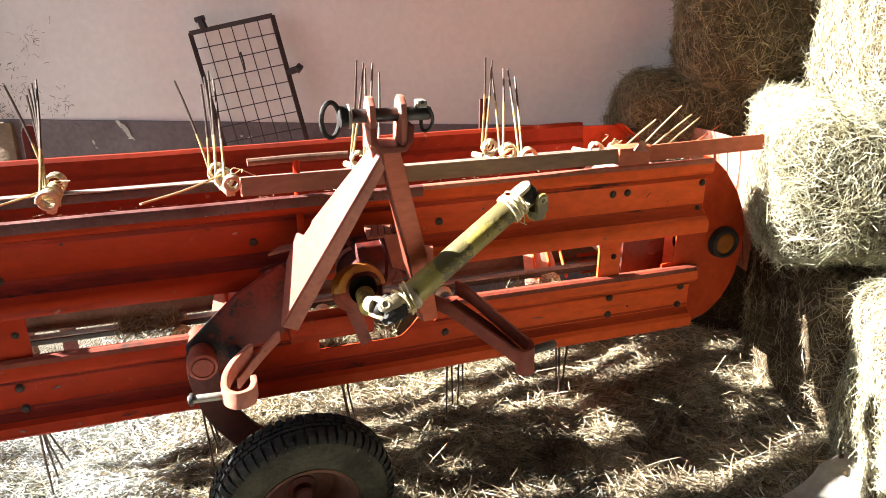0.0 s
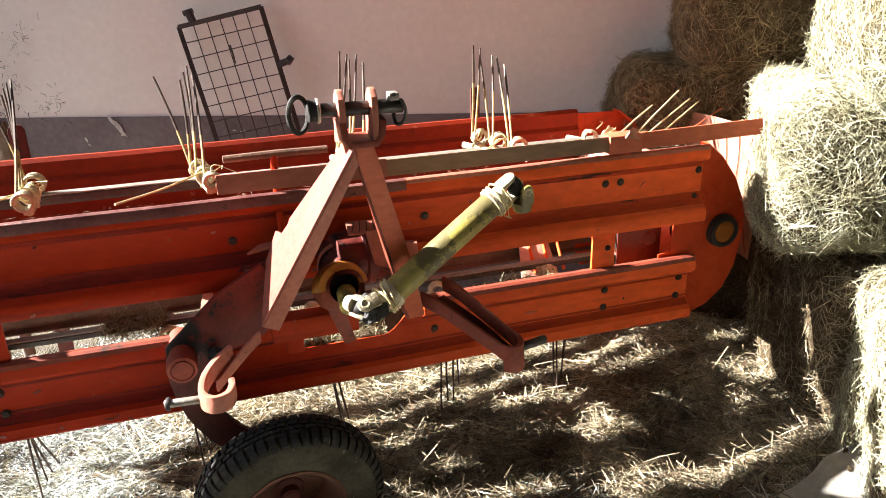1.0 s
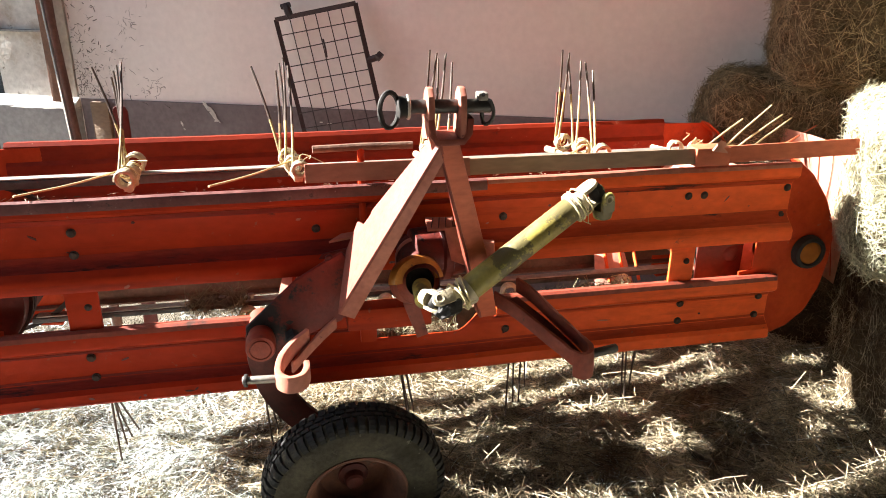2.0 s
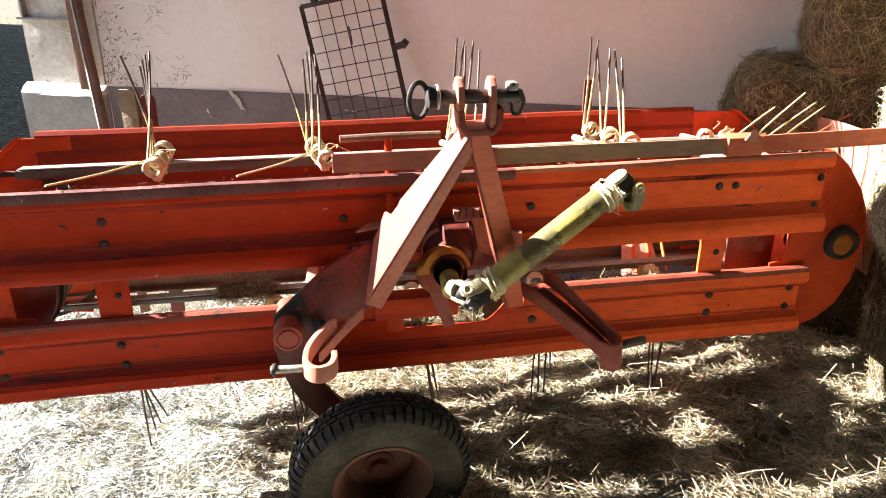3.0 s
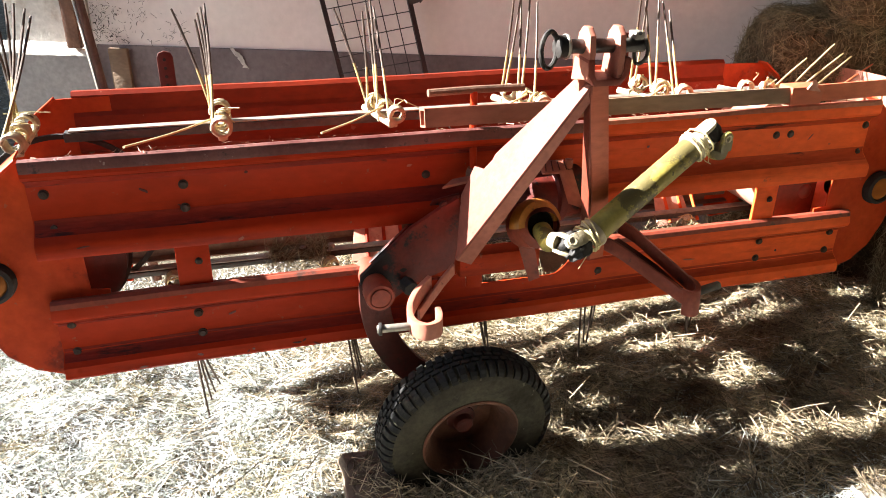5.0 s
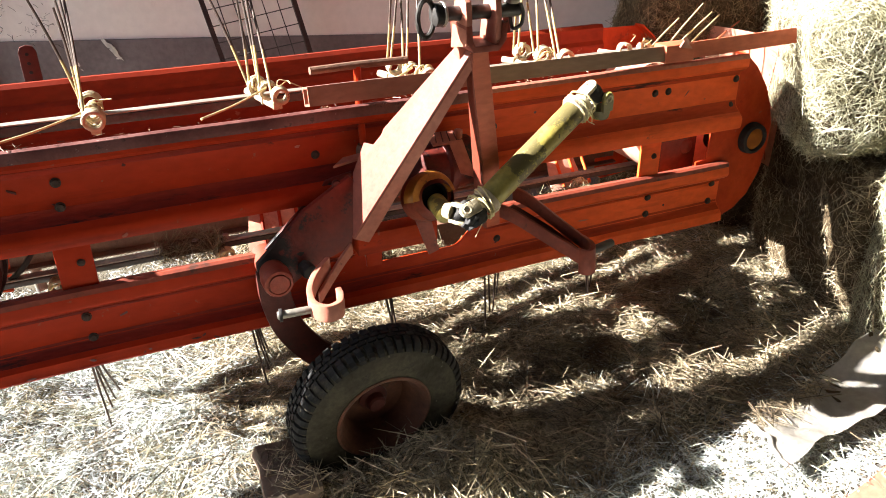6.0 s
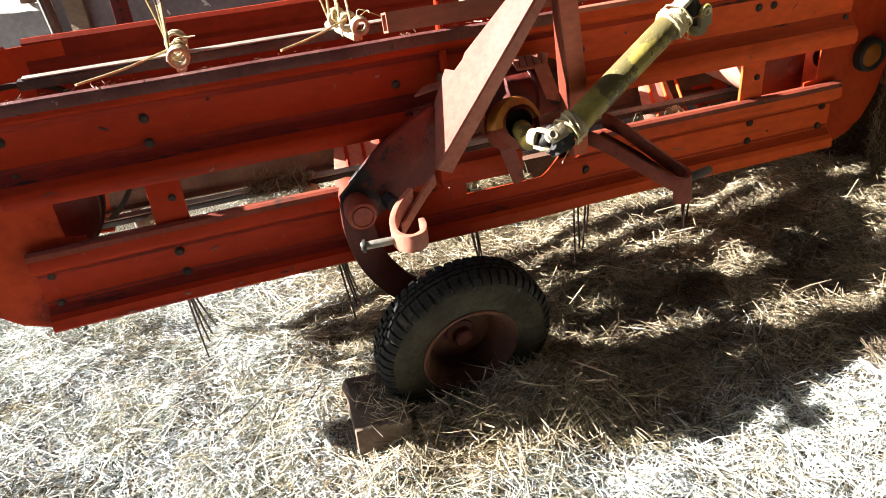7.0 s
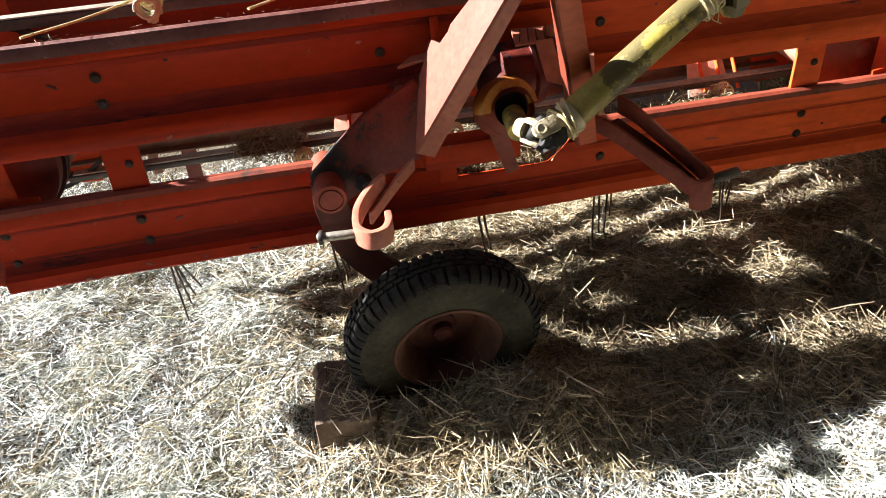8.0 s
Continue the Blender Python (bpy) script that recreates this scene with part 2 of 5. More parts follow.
GATE = mat("gate_steel", (0.035, 0.030, 0.032), (0.065, 0.045, 0.040), rough=0.6, metal=0.3, scale=20, fine=120, bump=0.3, spots=(0.13, 0.065, 0.045),
           spot_scale=18, spot_at=0.66)
STONE = mat("stone", (0.225, 0.169, 0.131), (0.128, 0.086, 0.064), rough=0.9, scale=10, fine=90, bump=0.5, spots=(0.15, 0.12, 0.09), spot_scale=14,
            spot_at=0.62, spec=0.2)
SACK = mat("white_plastic", (0.46, 0.43, 0.39), (0.35, 0.31, 0.265), rough=0.5, scale=5, fine=60, bump=0.15, spots=(0.20, 0.15, 0.10),
           spot_scale=7, spot_at=0.68, spot_soft=0.03, spec=0.4)
CAPMAT = mat("bearing_cap", (0.36, 0.11, 0.010), (0.22, 0.065, 0.010), spec=0.2, rough=0.6, scale=30, fine=120, bump=0.2)
GRAVEL = mat("gravel", (0.055, 0.045, 0.030), (0.30, 0.245, 0.165), rough=0.9, scale=24, fine=95, bump=0.9, grainy=0.8, spots=(0.34, 0.31, 0.25),
             spot_scale=34, spot_at=0.64, spec=0.2, bump_dist=0.05)
# very dark, so that the shade between stalks sits in the core colour
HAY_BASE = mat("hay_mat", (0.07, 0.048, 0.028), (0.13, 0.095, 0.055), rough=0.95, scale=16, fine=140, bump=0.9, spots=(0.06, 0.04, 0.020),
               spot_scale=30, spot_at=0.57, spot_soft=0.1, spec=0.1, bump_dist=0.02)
FLOOR_HAY = mat("trodden_hay", (0.16, 0.14, 0.105), (0.065, 0.053, 0.036), rough=0.95, scale=16, fine=140, bump=0.9, spec=0.1, bump_dist=0.02)
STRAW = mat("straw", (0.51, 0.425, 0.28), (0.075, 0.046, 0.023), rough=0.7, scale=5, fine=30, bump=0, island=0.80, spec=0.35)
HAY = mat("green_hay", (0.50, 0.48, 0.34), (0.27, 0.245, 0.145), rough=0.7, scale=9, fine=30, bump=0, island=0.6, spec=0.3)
TUFT_HAY = mat("bleached_hay", (0.68, 0.71, 0.66), (0.46, 0.47, 0.39), rough=0.7, scale=5, fine=30, bump=0, island=0.5, spec=0.3)
CHAFF = mat("pale_chaff", (0.70, 0.745, 0.76), (0.36, 0.375, 0.355), rough=0.75, scale=9, fine=40, bump=0, island=0.65, spec=0.3)
WOOD = mat("weathered_wood", (0.22, 0.145, 0.09), (0.14, 0.09, 0.055), rough=0.85, scale=6, fine=60, bump=0.5, stretch=(0.2, 2, 2))

# near-black, so that the unseen walls and roof throw back little light
DARK_MATTE = mat("dark_matte", (0.06, 0.045, 0.035), (0.035, 0.028, 0.022), rough=0.85, scale=6, fine=60, bump=0.4, stretch=(0.2, 2, 2))


# ---- mesh helpers ----
def empty(name, at=(0, 0, 0)):
    o = new(name)
    o.empty_display_size = 0.1
    o.location = at
    return o


def part(name, bm, material, parent=None, label="", smooth=35):
    """Links a bmesh as one mesh object under a thing or under a part."""
    me = bpy.data.meshes.new(name)
    bmesh.ops.recalc_face_normals(bm, faces=bm.faces)
    bm.to_mesh(me)
    bm.free()
    me.materials.append(material)
    if smooth:
        me.shade_smooth()
        me.set_sharp_from_angle(angle=radians(smooth))
    o = new(name, me)
    if parent is not None:
        o.parent = parent
        o.matrix_parent_inverse = Matrix.Translation(-parent.matrix_basis.translation) if parent.parent is None else Matrix.Identity(4)
    if label:
        o["label"] = label
    return o


def bevel(bm, w=0.002, seg=2, angle=40):
    es = [e for e in bm.edges if len(e.link_faces) == 2 and e.calc_face_angle(0) > radians(angle)]
    if es and w > 0:
        bmesh.ops.bevel(bm, geom=es, offset=w, segments=seg, affect="EDGES", profile=0.6, clamp_overlap=True)
    return bm


def box(x0, x1, y0, y1, z0, z1, w=0.003, bm=None, m=None):
    own = bm is None
    bm = bm or bmesh.new()
    mm = Matrix.Translation(((x0 + x1) / 2, (y0 + y1) / 2, (z0 + z1) / 2)) @ Matrix.Diagonal((abs(x1 - x0), abs(y1 - y0), abs(z1 - z0), 1))
    bmesh.ops.create_cube(bm, size=1, matrix=(m @ mm) if m else mm)
    return bevel(bm, w) if own and w else bm


def cyl(a, b, r, r2=None, seg=24, w=0.0, bm=None, cap=True):
    own = bm is None
    bm = bm or bmesh.new()
    a, b = Vector(a), Vector(b)
    d = b - a
    m = Matrix.Translation((a + b) / 2) @ d.to_track_quat("Z", "Y").to_matrix().to_4x4()
    bmesh.ops.create_cone(bm, cap_ends=cap, segments=seg, radius1=r, radius2=r if r2 is None else r2, depth=d.length, matrix=m)
    return bevel(bm, w, 2, 50) if own and w else bm


def lathe(profile, centre, axis, seg=32, bm=None):
    """Turns (radius, distance along axis) pairs round an axis through centre."""
    bm = bm or bmesh.new()
    q = Vector(axis).normalized().to_track_quat("Z", "Y").to_matrix()
    rings = []
    for r, h in profile:
        rings.append([bm.verts.new(Vector(centre) + q @ Vector((r * math.cos(k * math.tau / seg), r * math.sin(k * math.tau / seg), h))) for k in range(seg)])
    for a, b in zip(rings, rings[1:]):
        for k in range(seg):
            bm.faces.new((a[k], a[(k + 1) % seg], b[(k + 1) % seg], b[k]))
    return bm


def rod(points, r, seg=8, bm=None, closed=False, cap=True):
    """A round bar along a line of points; r may be a list."""
    bm = bm or bmesh.new()
    pts = [Vector(p) for p in points]
    n = len(pts)
    rings, ref = [], None
    for i, p in enumerate(pts):
        t = (pts[(i + 1) % n] - pts[i - 1]) if closed or 0 < i < n - 1 else (pts[1] - pts[0] if i == 0 else pts[-1] - pts[-2])
        t.normalize()
        if ref is None:
            ref = t.orthogonal().normalized()
        ref = (ref - t * ref.dot(t)).normalized()
        b = t.cross(ref)
        rr = r[i] if isinstance(r, (list, tuple)) else r
        rings.append([bm.verts.new(p + rr * (ref * math.cos(k * math.tau / seg) + b * math.sin(k * math.tau / seg))) for k in range(seg)])
    for a, b in zip(rings, rings[1:] + ([rings[0]] if closed else [])):
        for k in range(seg):
            bm.faces.new((a[k], a[(k + 1) % seg], b[(k + 1) % seg], b[k]))
    if not closed and cap:
        bm.faces.new(rings[0])
        bm.faces.new(rings[-1])
    return bm


def plate(outline, origin, u, v, thick, w=0.0015, bm=None, holes=()):
    """A flat plate: an outline in the plane of u and v at origin, made thick along u x v."""
    own = bm is None
    bm = bm or bmesh.new()
    o, u, v = Vector(origin), Vector(u).normalized(), Vector(v)
    v = (v - u * v.dot(u)).normalized()
    nn = u.cross(v)
    lo = [bm.verts.new(o + u * a + v * b) for a, b in outline]
    hi = [bm.verts.new(o + u * a + v * b + nn * thick) for a, b in outline]
    bm.faces.new(lo)
    bm.faces.new(hi)
    for k in range(len(lo)):
        j = (k + 1) % len(lo)
        bm.faces.new((lo[k], lo[j], hi[j], hi[k]))
    bmesh.ops.recalc_face_normals(bm, faces=bm.faces)
    return bevel(bm, w) if own and w else bm


def profile_beam(section, thick, x0, x1, inward=1, dents=0.0, steps=60, seed=0):
    """A pressed sheet: an open section of (y, z) pairs swept along x, with a little waviness, made thick."""
    bm = bmesh.new()
    rnd = random.Random(seed)
    ph = [rnd.uniform(0, 6.28) for _ in range(4)]
    n = len(section)
    ns = []
    for i in range(n):
        a, b = section[max(i - 1, 0)], section[min(i + 1, n - 1)]
        d = Vector((b[0] - a[0], b[1] - a[1])).normalized()
        ns.append(Vector((-d.y, d.x)) * inward)
    rows = []
    for s in range(steps + 1):
        x = x0 + (x1 - x0) * s / steps
        wob = dents * (math.sin(x * 5 + ph[0]) + 0.6 * math.sin(x * 13 + ph[1]))
        wz = dents * 0.6 * (math.sin(x * 7 + ph[2]) + 0.5 * math.sin(x * 19 + ph[3]))
        outer = [bm.verts.new((x, y + wob, z + wz)) for y, z in section]
        inner = [bm.verts.new((x, y + wob + ns[i].x * thick, z + wz + ns[i].y * thick)) for i, (y, z) in enumerate(section)]
        rows.append(outer + inner[::-1])
    for a, b in zip(rows, rows[1:]):
        for k in range(2 * n):
            j = (k + 1) % (2 * n)
            bm.faces.new((a[k], a[j], b[j], b[k]))
    bm.faces.new(rows[0])
    bm.faces.new(rows[-1])
    return bm


def band(points, up, height, thick, w=0.0015):
    """A flat bar bent along points, standing on edge: its height along up."""
    bm = bmesh.new()
    pts = [Vector(p) for p in points]
    up = Vector(up).normalized()
    n, rings = len(pts), []
    for i, p in enumerate(pts):
        t = pts[min(i + 1, n - 1)] - pts[max(i - 1, 0)]
        s = t.cross(up).normalized() * thick / 2
        h = up * height
        rings.append([bm.verts.new(q) for q in (p - s, p + s, p + s - h, p - s - h)])
    for a, b in zip(rings, rings[1:]):
        for k in range(4):
            bm.faces.new((a[k], a[(k + 1) % 4], b[(k + 1) % 4], b[k]))
    bm.faces.new(rings[0])
    bm.faces.new(rings[-1])
    bmesh.ops.recalc_face_normals(bm, faces=bm.faces)
    return bevel(bm, w, 2, 50)


def curve_pts(ctrl, steps=10):
    """A smooth line through control points (Catmull-Rom)."""
    c = [Vector(p) for p in ctrl]
    c = [c[0] * 2 - c[1]] + c + [c[-1] * 2 - c[-2]]
    out = []
    for i in range(1, len(c) - 2):
        for s in range(steps):
            t = s / steps
            a, b, d, e = c[i - 1], c[i], c[i + 1], c[i + 2]
            out.append(0.5 * ((2 * b) + (d - a) * t + (2 * a - 5 * b + 4 * d - e) * t * t + (3 * b - a - 3 * d + e) * t ** 3))
    out.append(c[-2])
    return out


def strands(name, pos, nrm, length, width, material, parent=None, lie=0.25, seed=1, lift=0.0, main=None, main_pull=0.0):
    """Loose stalks as bent ribbons lying on a surface: arrays of places and normals; lie is how far they stand up."""
    rng = np.random.default_rng(seed)
    n = len(pos)
    d = rng.normal(size=(n, 3))
    if main is not None:
        d = d + np.asarray(main) * main_pull * rng.choice([-1, 1], size=(n, 1))
    d -= nrm * (d * nrm).sum(1, keepdims=True)
    d /= np.linalg.norm(d, axis=1, keepdims=True) + 1e-9
    d = d + nrm * (rng.normal(0.25, 1.0, size=(n, 1)) * lie)
    d /= np.linalg.norm(d, axis=1, keepdims=True)
    side = np.cross(d, rng.normal(size=(n, 3)))
    side /= np.linalg.norm(side, axis=1, keepdims=True) + 1e-9
    L = (length[0] + (length[1] - length[0]) * rng.random((n, 1)) ** 1.6)
    W = width[0] + (width[1] - width[0]) * rng.random((n, 1))
    bend = np.cross(side, d) * L * rng.normal(0, 0.13, size=(n, 1))
    c = pos + nrm * (lift * rng.random((n, 1)))
    a, b = c - d * L / 2, c + d * L / 2
    mid = c + bend
    v = np.stack([a - side * W / 2, a + side * W / 2, mid - side * W / 2, mid + side * W / 2, b - side * W / 3, b + side * W / 3], 1).reshape(-1, 3)
    base = (np.arange(n) * 6)[:, None]
    f = np.concatenate([base + np.array([0, 1, 3, 2]), base + np.array([2, 3, 5, 4])], 1).reshape(-1)
    me = bpy.data.meshes.new(name)
    me.vertices.add(len(v))
    me.vertices.foreach_set("co", v.astype(np.float32).ravel())
    me.loops.add(len(f))
    me.loops.foreach_set("vertex_index", f.astype(np.int32))
    me.polygons.add(len(f) // 4)
    me.polygons.foreach_set("loop_start", np.arange(0, len(f), 4, dtype=np.int32))
    me.update(calc_edges=True)
    me.materials.append(material)
    o = new(name, me)
    if parent is not None:
        o.parent = parent
        o.matrix_parent_inverse = Matrix.Translation(-parent.matrix_basis.translation)
    return o


# ---- the ground and the building ----
def ground_z(x, y):
    """Height of the hay on the floor."""
    z = -0.038 + 0.013 * min(max((x + 0.5) / 0.4, 0), 1) + 0.075 * min(max((x - 0.05) / 0.75, 0), 1) - 0.02 * min(max((y - 0.05) / 0.4, 0), 1)
    z += 0.075 * math.exp(-((x + 0.20) ** 2 / 0.03 + (y + 0.265) ** 2 / 0.010))
    z += 0.02 * math.exp(-((x + 0.45) ** 2 / 0.010 + (y + 0.16) ** 2 / 0.012))
    z += 0.030 * noise.noise((x * 2.3, y * 2.3, 0.3)) + 0.018 * noise.noise((x * 8, y * 8, 3.1)) + 0.008 * noise.noise((x * 19, y * 19, 1.7))
    return z


def grid_mesh(nx, ny, fn):
    bm = bmesh.new()
    vs = [[bm.verts.new(fn(i / nx, j / ny)) for j in range(ny + 1)] for i in range(nx + 1)]
    for i in range(nx):
        for j in range(ny):
            bm.faces.new((vs[i][j], vs[i + 1][j], vs[i + 1][j + 1], vs[i][j + 1]))
    return bm


ground = part("ground", box(-90, 90, -90, 90, -0.6, -0.14, 0), GRAVEL)
tagged(ground, "dark trodden gravel yard running out past the wall", "ground", kind="structure")

WD, WN = Vector((0.934, -0.357, 0)), Vector((-0.357, -0.934, 0))
W0 = Vector((0, 1.119, 0))
WM = Matrix(((WD.x, WN.x, 0, W0.x), (WD.y, WN.y, 0, W0.y), (0, 0, 1, 0), (0, 0, 0, 1)))


def wpt(s, off, z):
    """A place by the wall: s along it, off in front of it."""
    return WM @ Vector((s, off, z))


def on_wall(bm):
    bmesh.ops.transform(bm, matrix=WM, verts=bm.verts)
    return bm


WALL_END = -1.57
# rough plaster face with a slightly uneven surface
def plaster_face(s0, s1, z0, z1, off, amp, nx, nz, back=-0.3, seed=0.0):
    bm = bmesh.new()
    vs = []
    for i in range(nx + 1):
        s = s0 + (s1 - s0) * i / nx
        col = []
        for j in range(nz + 1):
            z = z0 + (z1 - z0) * j / nz
            d = amp * (noise.noise((s * 2.1, z * 2.1, seed)) + 0.4 * noise.noise((s * 8, z * 8, seed + 5)))
            col.append(bm.verts.new((s, off + d, z)))
        vs.append(col)
    for i in range(nx):
        for j in range(nz):
            bm.faces.new((vs[i][j], vs[i + 1][j], vs[i + 1][j + 1], vs[i][j + 1]))
    rim = [c[0] for c in vs] + vs[-1][1:] + [c[-1] for c in vs[-2::-1]] + vs[0][-2:0:-1]
    bk = [bm.verts.new((v.co.x, back, v.co.z)) for v in rim]
    for k in range(len(rim)):
        j = (k + 1) % len(rim)
        bm.faces.new((rim[k], rim[j], bk[j], bk[k]))
    bm.faces.new(bk)
    return on_wall(bm)


wall = part("wall_north", plaster_face(-1.265, 4.2, -0.3, 3.4, 0.0, 0.006, 60, 40), PLASTER)
tagged(wall, "pale pinkish plastered barn wall with scuffs and hairline cracks", "wall", kind="structure")
skirt = part("trim", plaster_face(-1.255, 4.2, -0.3, 0.652, 0.008, 0.004, 70, 12, back=-0.02, seed=3), SKIRT)
tagged(skirt, "dark grey rendered skirting band along the foot of the wall", "skirting", kind="structure")
pier = part("wall_pier", plaster_face(WALL_END, -1.27, -0.3, 3.4, 0.003, 0.007, 14, 60, seed=9), PLASTER_WHITE)
tagged(pier, "whitewashed masonry pier with cracked and flaking limewash", "wall", kind="structure")
bm = plaster_face(WALL_END - 0.03, -1.262, -0.3, 0.622, 0.040, 0.008, 14, 12, back=0.0, seed=12)
plinth = part("plinth", bm, PLINTH)
tagged(plinth, "grey cement plinth with a rounded lit ledge", "plinth", kind="structure")
bm = bmesh.new()
rows_ = []
for k in range(25):
    s = WALL_END - 0.03 + 0.338 * k / 24
    w_ = 0.004 * noise.noise((s * 14, 0, 0))
    rows_.append([bm.verts.new((s, o_, z_ + w_)) for o_, z_ in ((0.0, 0.656), (0.008, 0.652), (0.028, 0.640), (0.040, 0.628), (0.043, 0.616), (0.0, 0.612))])
for a_, b_ in zip(rows_, rows_[1:]):
    for k in range(6):
        bm.faces.new((a_[k], a_[(k + 1) % 6], b_[(k + 1) % 6], b_[k]))
bm.faces.new(rows_[0])
bm.faces.new(rows_[-1])
part("ledge", on_wall(bm), PLASTER_WHITE, plinth, "sloping whitewashed ledge", smooth=60)
bm = bmesh.new()
for s0, s1, z0, z1 in ((-1.57, -1.33, 0.888, 0.895), (-1.545, -1.539, 0.895, 1.4), (-1.57, -1.33, 1.16, 1.166), (-1.41, -1.404, 1.166, 1.5)):
    box(s0, s1, 0.0, 0.0265, z0, z1, 0, bm)
part("joint", on_wall(bm), PLINTH, pier, "darker mortar joint")

# unseen, added to cut light: roof over the bales, side walls, yard-shading building
roof = part("ceiling", box(-1.55, 5.0, -4.5, 1.9, 3.3, 3.45, 0), DARK_MATTE)
tagged(roof, "unseen boarded roof over the bales, added to cut sky light", "ceiling", kind="structure")
east = part("added_wall_east", box(3.6, 3.9, -4.5, 1.0, -0.3, 3.4, 0), DARK_MATTE)
tagged(east, "unseen dark board wall behind the hay, added to cut light", "wall", kind="structure")
south = part("added_wall_south", box(-2.19, 3.59, -3.3, -3.0, -0.3, 3.29, 0), DARK_MATTE)
tagged(south, "unseen dark board wall facing the rake, added to cut light", "wall", kind="structure")
west = part("added_wall_west", box(-2.4, -2.2, -3.3, -1.25, -0.3, 3.3, 0), DARK_MATTE)
tagged(west, "unseen dark board wall beside the opening, added to cut light", "wall", kind="structure")
roof_west = part("added_ceiling_west", box(-2.4, -1.555, -4.5, -1.25, 3.3, 3.45, 0), DARK_MATTE)
tagged(roof_west, "unseen boarded roof over the opening, added to cut sky light", "ceiling", kind="structure")
# unseen wall added to block the sun; its opening lets light onto the ledge
bm = box(0.75, 10, 0, 0.3, -0.3, 7.5, 0)
box(0, 0.75, 0, 0.3, 1.90, 7.5, 0, bm)
nb = part("sun_block_wall", bm, PLASTER)
nb.matrix_basis = Matrix.Translation((-2.6, 1.85, 0)) @ Euler((0, 0, radians(105))).to_matrix().to_4x4()
tagged(nb, "added plain plastered wall, unseen, that shades yard and rear bales", "wall", kind="structure")

# ---- the belt rake ----
rake = empty("belt_rake", (-0.21, 0.2, 0))
tagged(rake, "old orange-red belt hay rake with yellow tines parked on straw", "hay rake")
BX0, BX1 = -1.125, 0.70
FY = -0.017
UP = [(y + FY, z) for y, z in [(0.032, 0.735), (0.006, 0.742), (0.001, 0.739), (-0.002, 0.732), (-0.002, 0.712), (0.004, 0.705), (0.018, 0.696), (0.022, 0.688), (0.022, 0.618), (0.018, 0.609), (-0.006, 0.588),
      (-0.010, 0.581), (-0.010, 0.562), (-0.006, 0.556), (0.022, 0.552)]]
LOW = [(y + FY, z) for y, z in [(0.030, 0.459), (0.004, 0.466), (-0.002, 0.462), (-0.008, 0.436), (-0.005, 0.427), (0.006, 0.419), (0.018, 0.412), (0.022, 0.405), (0.022, 0.349), (0.017, 0.340), (-0.003, 0.322),
       (-0.006, 0.302), (-0.001, 0.296), (0.020, 0.294)]]


def bolt(x, y, z, parent, r=0.0074, towards=-1):
    """A flat dark bolt head on a thin washer."""
    bm = lathe([(0, 0.0058), (r * 0.6, 0.0056), (r * 0.88, 0.0048), (r, 0.003), (r, 0.0014), (r * 1.25, 0.0012), (r * 1.28, -0.002)], (x, y, z), (0, towards, 0), 12)
    return part("bolt", bm, BOLT, parent)


RY = 0.455
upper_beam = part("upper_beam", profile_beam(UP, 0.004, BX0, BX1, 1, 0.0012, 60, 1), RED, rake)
part("worn_lip", profile_beam([(y + FY, z) for y, z in [(0.031, 0.7362), (0.006, 0.7433), (0.0, 0.7403), (-0.0034, 0.7325), (-0.0034, 0.7200)]], 0.001, BX0 + 0.001, -0.04, 1, 0.0012, 40, 1), LIP, upper_beam,
     "dusty mauve lip with flaking dirt")
# pink strip paints the lit look of this half of the lip
part("worn_lip", profile_beam([(y + FY, z) for y, z in [(0.031, 0.7362), (0.006, 0.7433), (0.0, 0.7403), (-0.0034, 0.7325)]], 0.001, -0.038, BX1 - 0.001, 1, 0.0012, 30, 1), RED_FADED, upper_beam,
     "worn lip in the pale pink of its sunlit edge")
bm = profile_beam(LOW, 0.004, BX0, 0.690, 1, 0.0012, 140, 2)
for v_ in bm.verts:
    d_ = min(v_.co.x + 0.325, -0.015 - v_.co.x)
    if d_ > 0 and v_.co.z > 0.376:
        top_ = 0.376 + 0.090 * (1 - min(d_ / (0.03 if v_.co.x < -0.2 else 0.08), 1)) ** 1.5
        v_.co.z = min(v_.co.z, top_ + (v_.co.z - 0.376) * 0.05)
        v_.co.y = min(max(v_.co.y, 0.022 + FY), 0.026 + FY)
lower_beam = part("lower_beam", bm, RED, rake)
for x, z in ((-0.862, 0.670), (-0.864, 0.624), (-0.396, 0.649), (0.004, 0.650), (0.439, 0.671), (0.478, 0.671), (0.689, 0.678), (0.683, 0.612),
             (-1.098, 0.672), (-1.092, 0.606)):
    bolt(x, 0.022 + FY, z, upper_beam)
for x0, x1 in ((BX0 + 0.001, -0.33), (-0.012, 0.689)):
    part("worn_lip", profile_beam([(y + FY, z) for y, z in [(0.029, 0.4602), (0.004, 0.4672), (-0.0028, 0.4630), (-0.005, 0.4530)]], 0.001, x0, x1, 1, 0.0012, 60, 2), RED_DULL, lower_beam, "dusty dull red lip")
for x, z in ((-1.10, 0.405), (-1.10, 0.344), (-0.867, 0.396), (-0.864, 0.349), (0.020, 0.376), (0.455, 0.400), (0.454, 0.354), (0.664, 0.402), (0.660, 0.352)):
    bolt(x, 0.022 + FY, z, lower_beam)

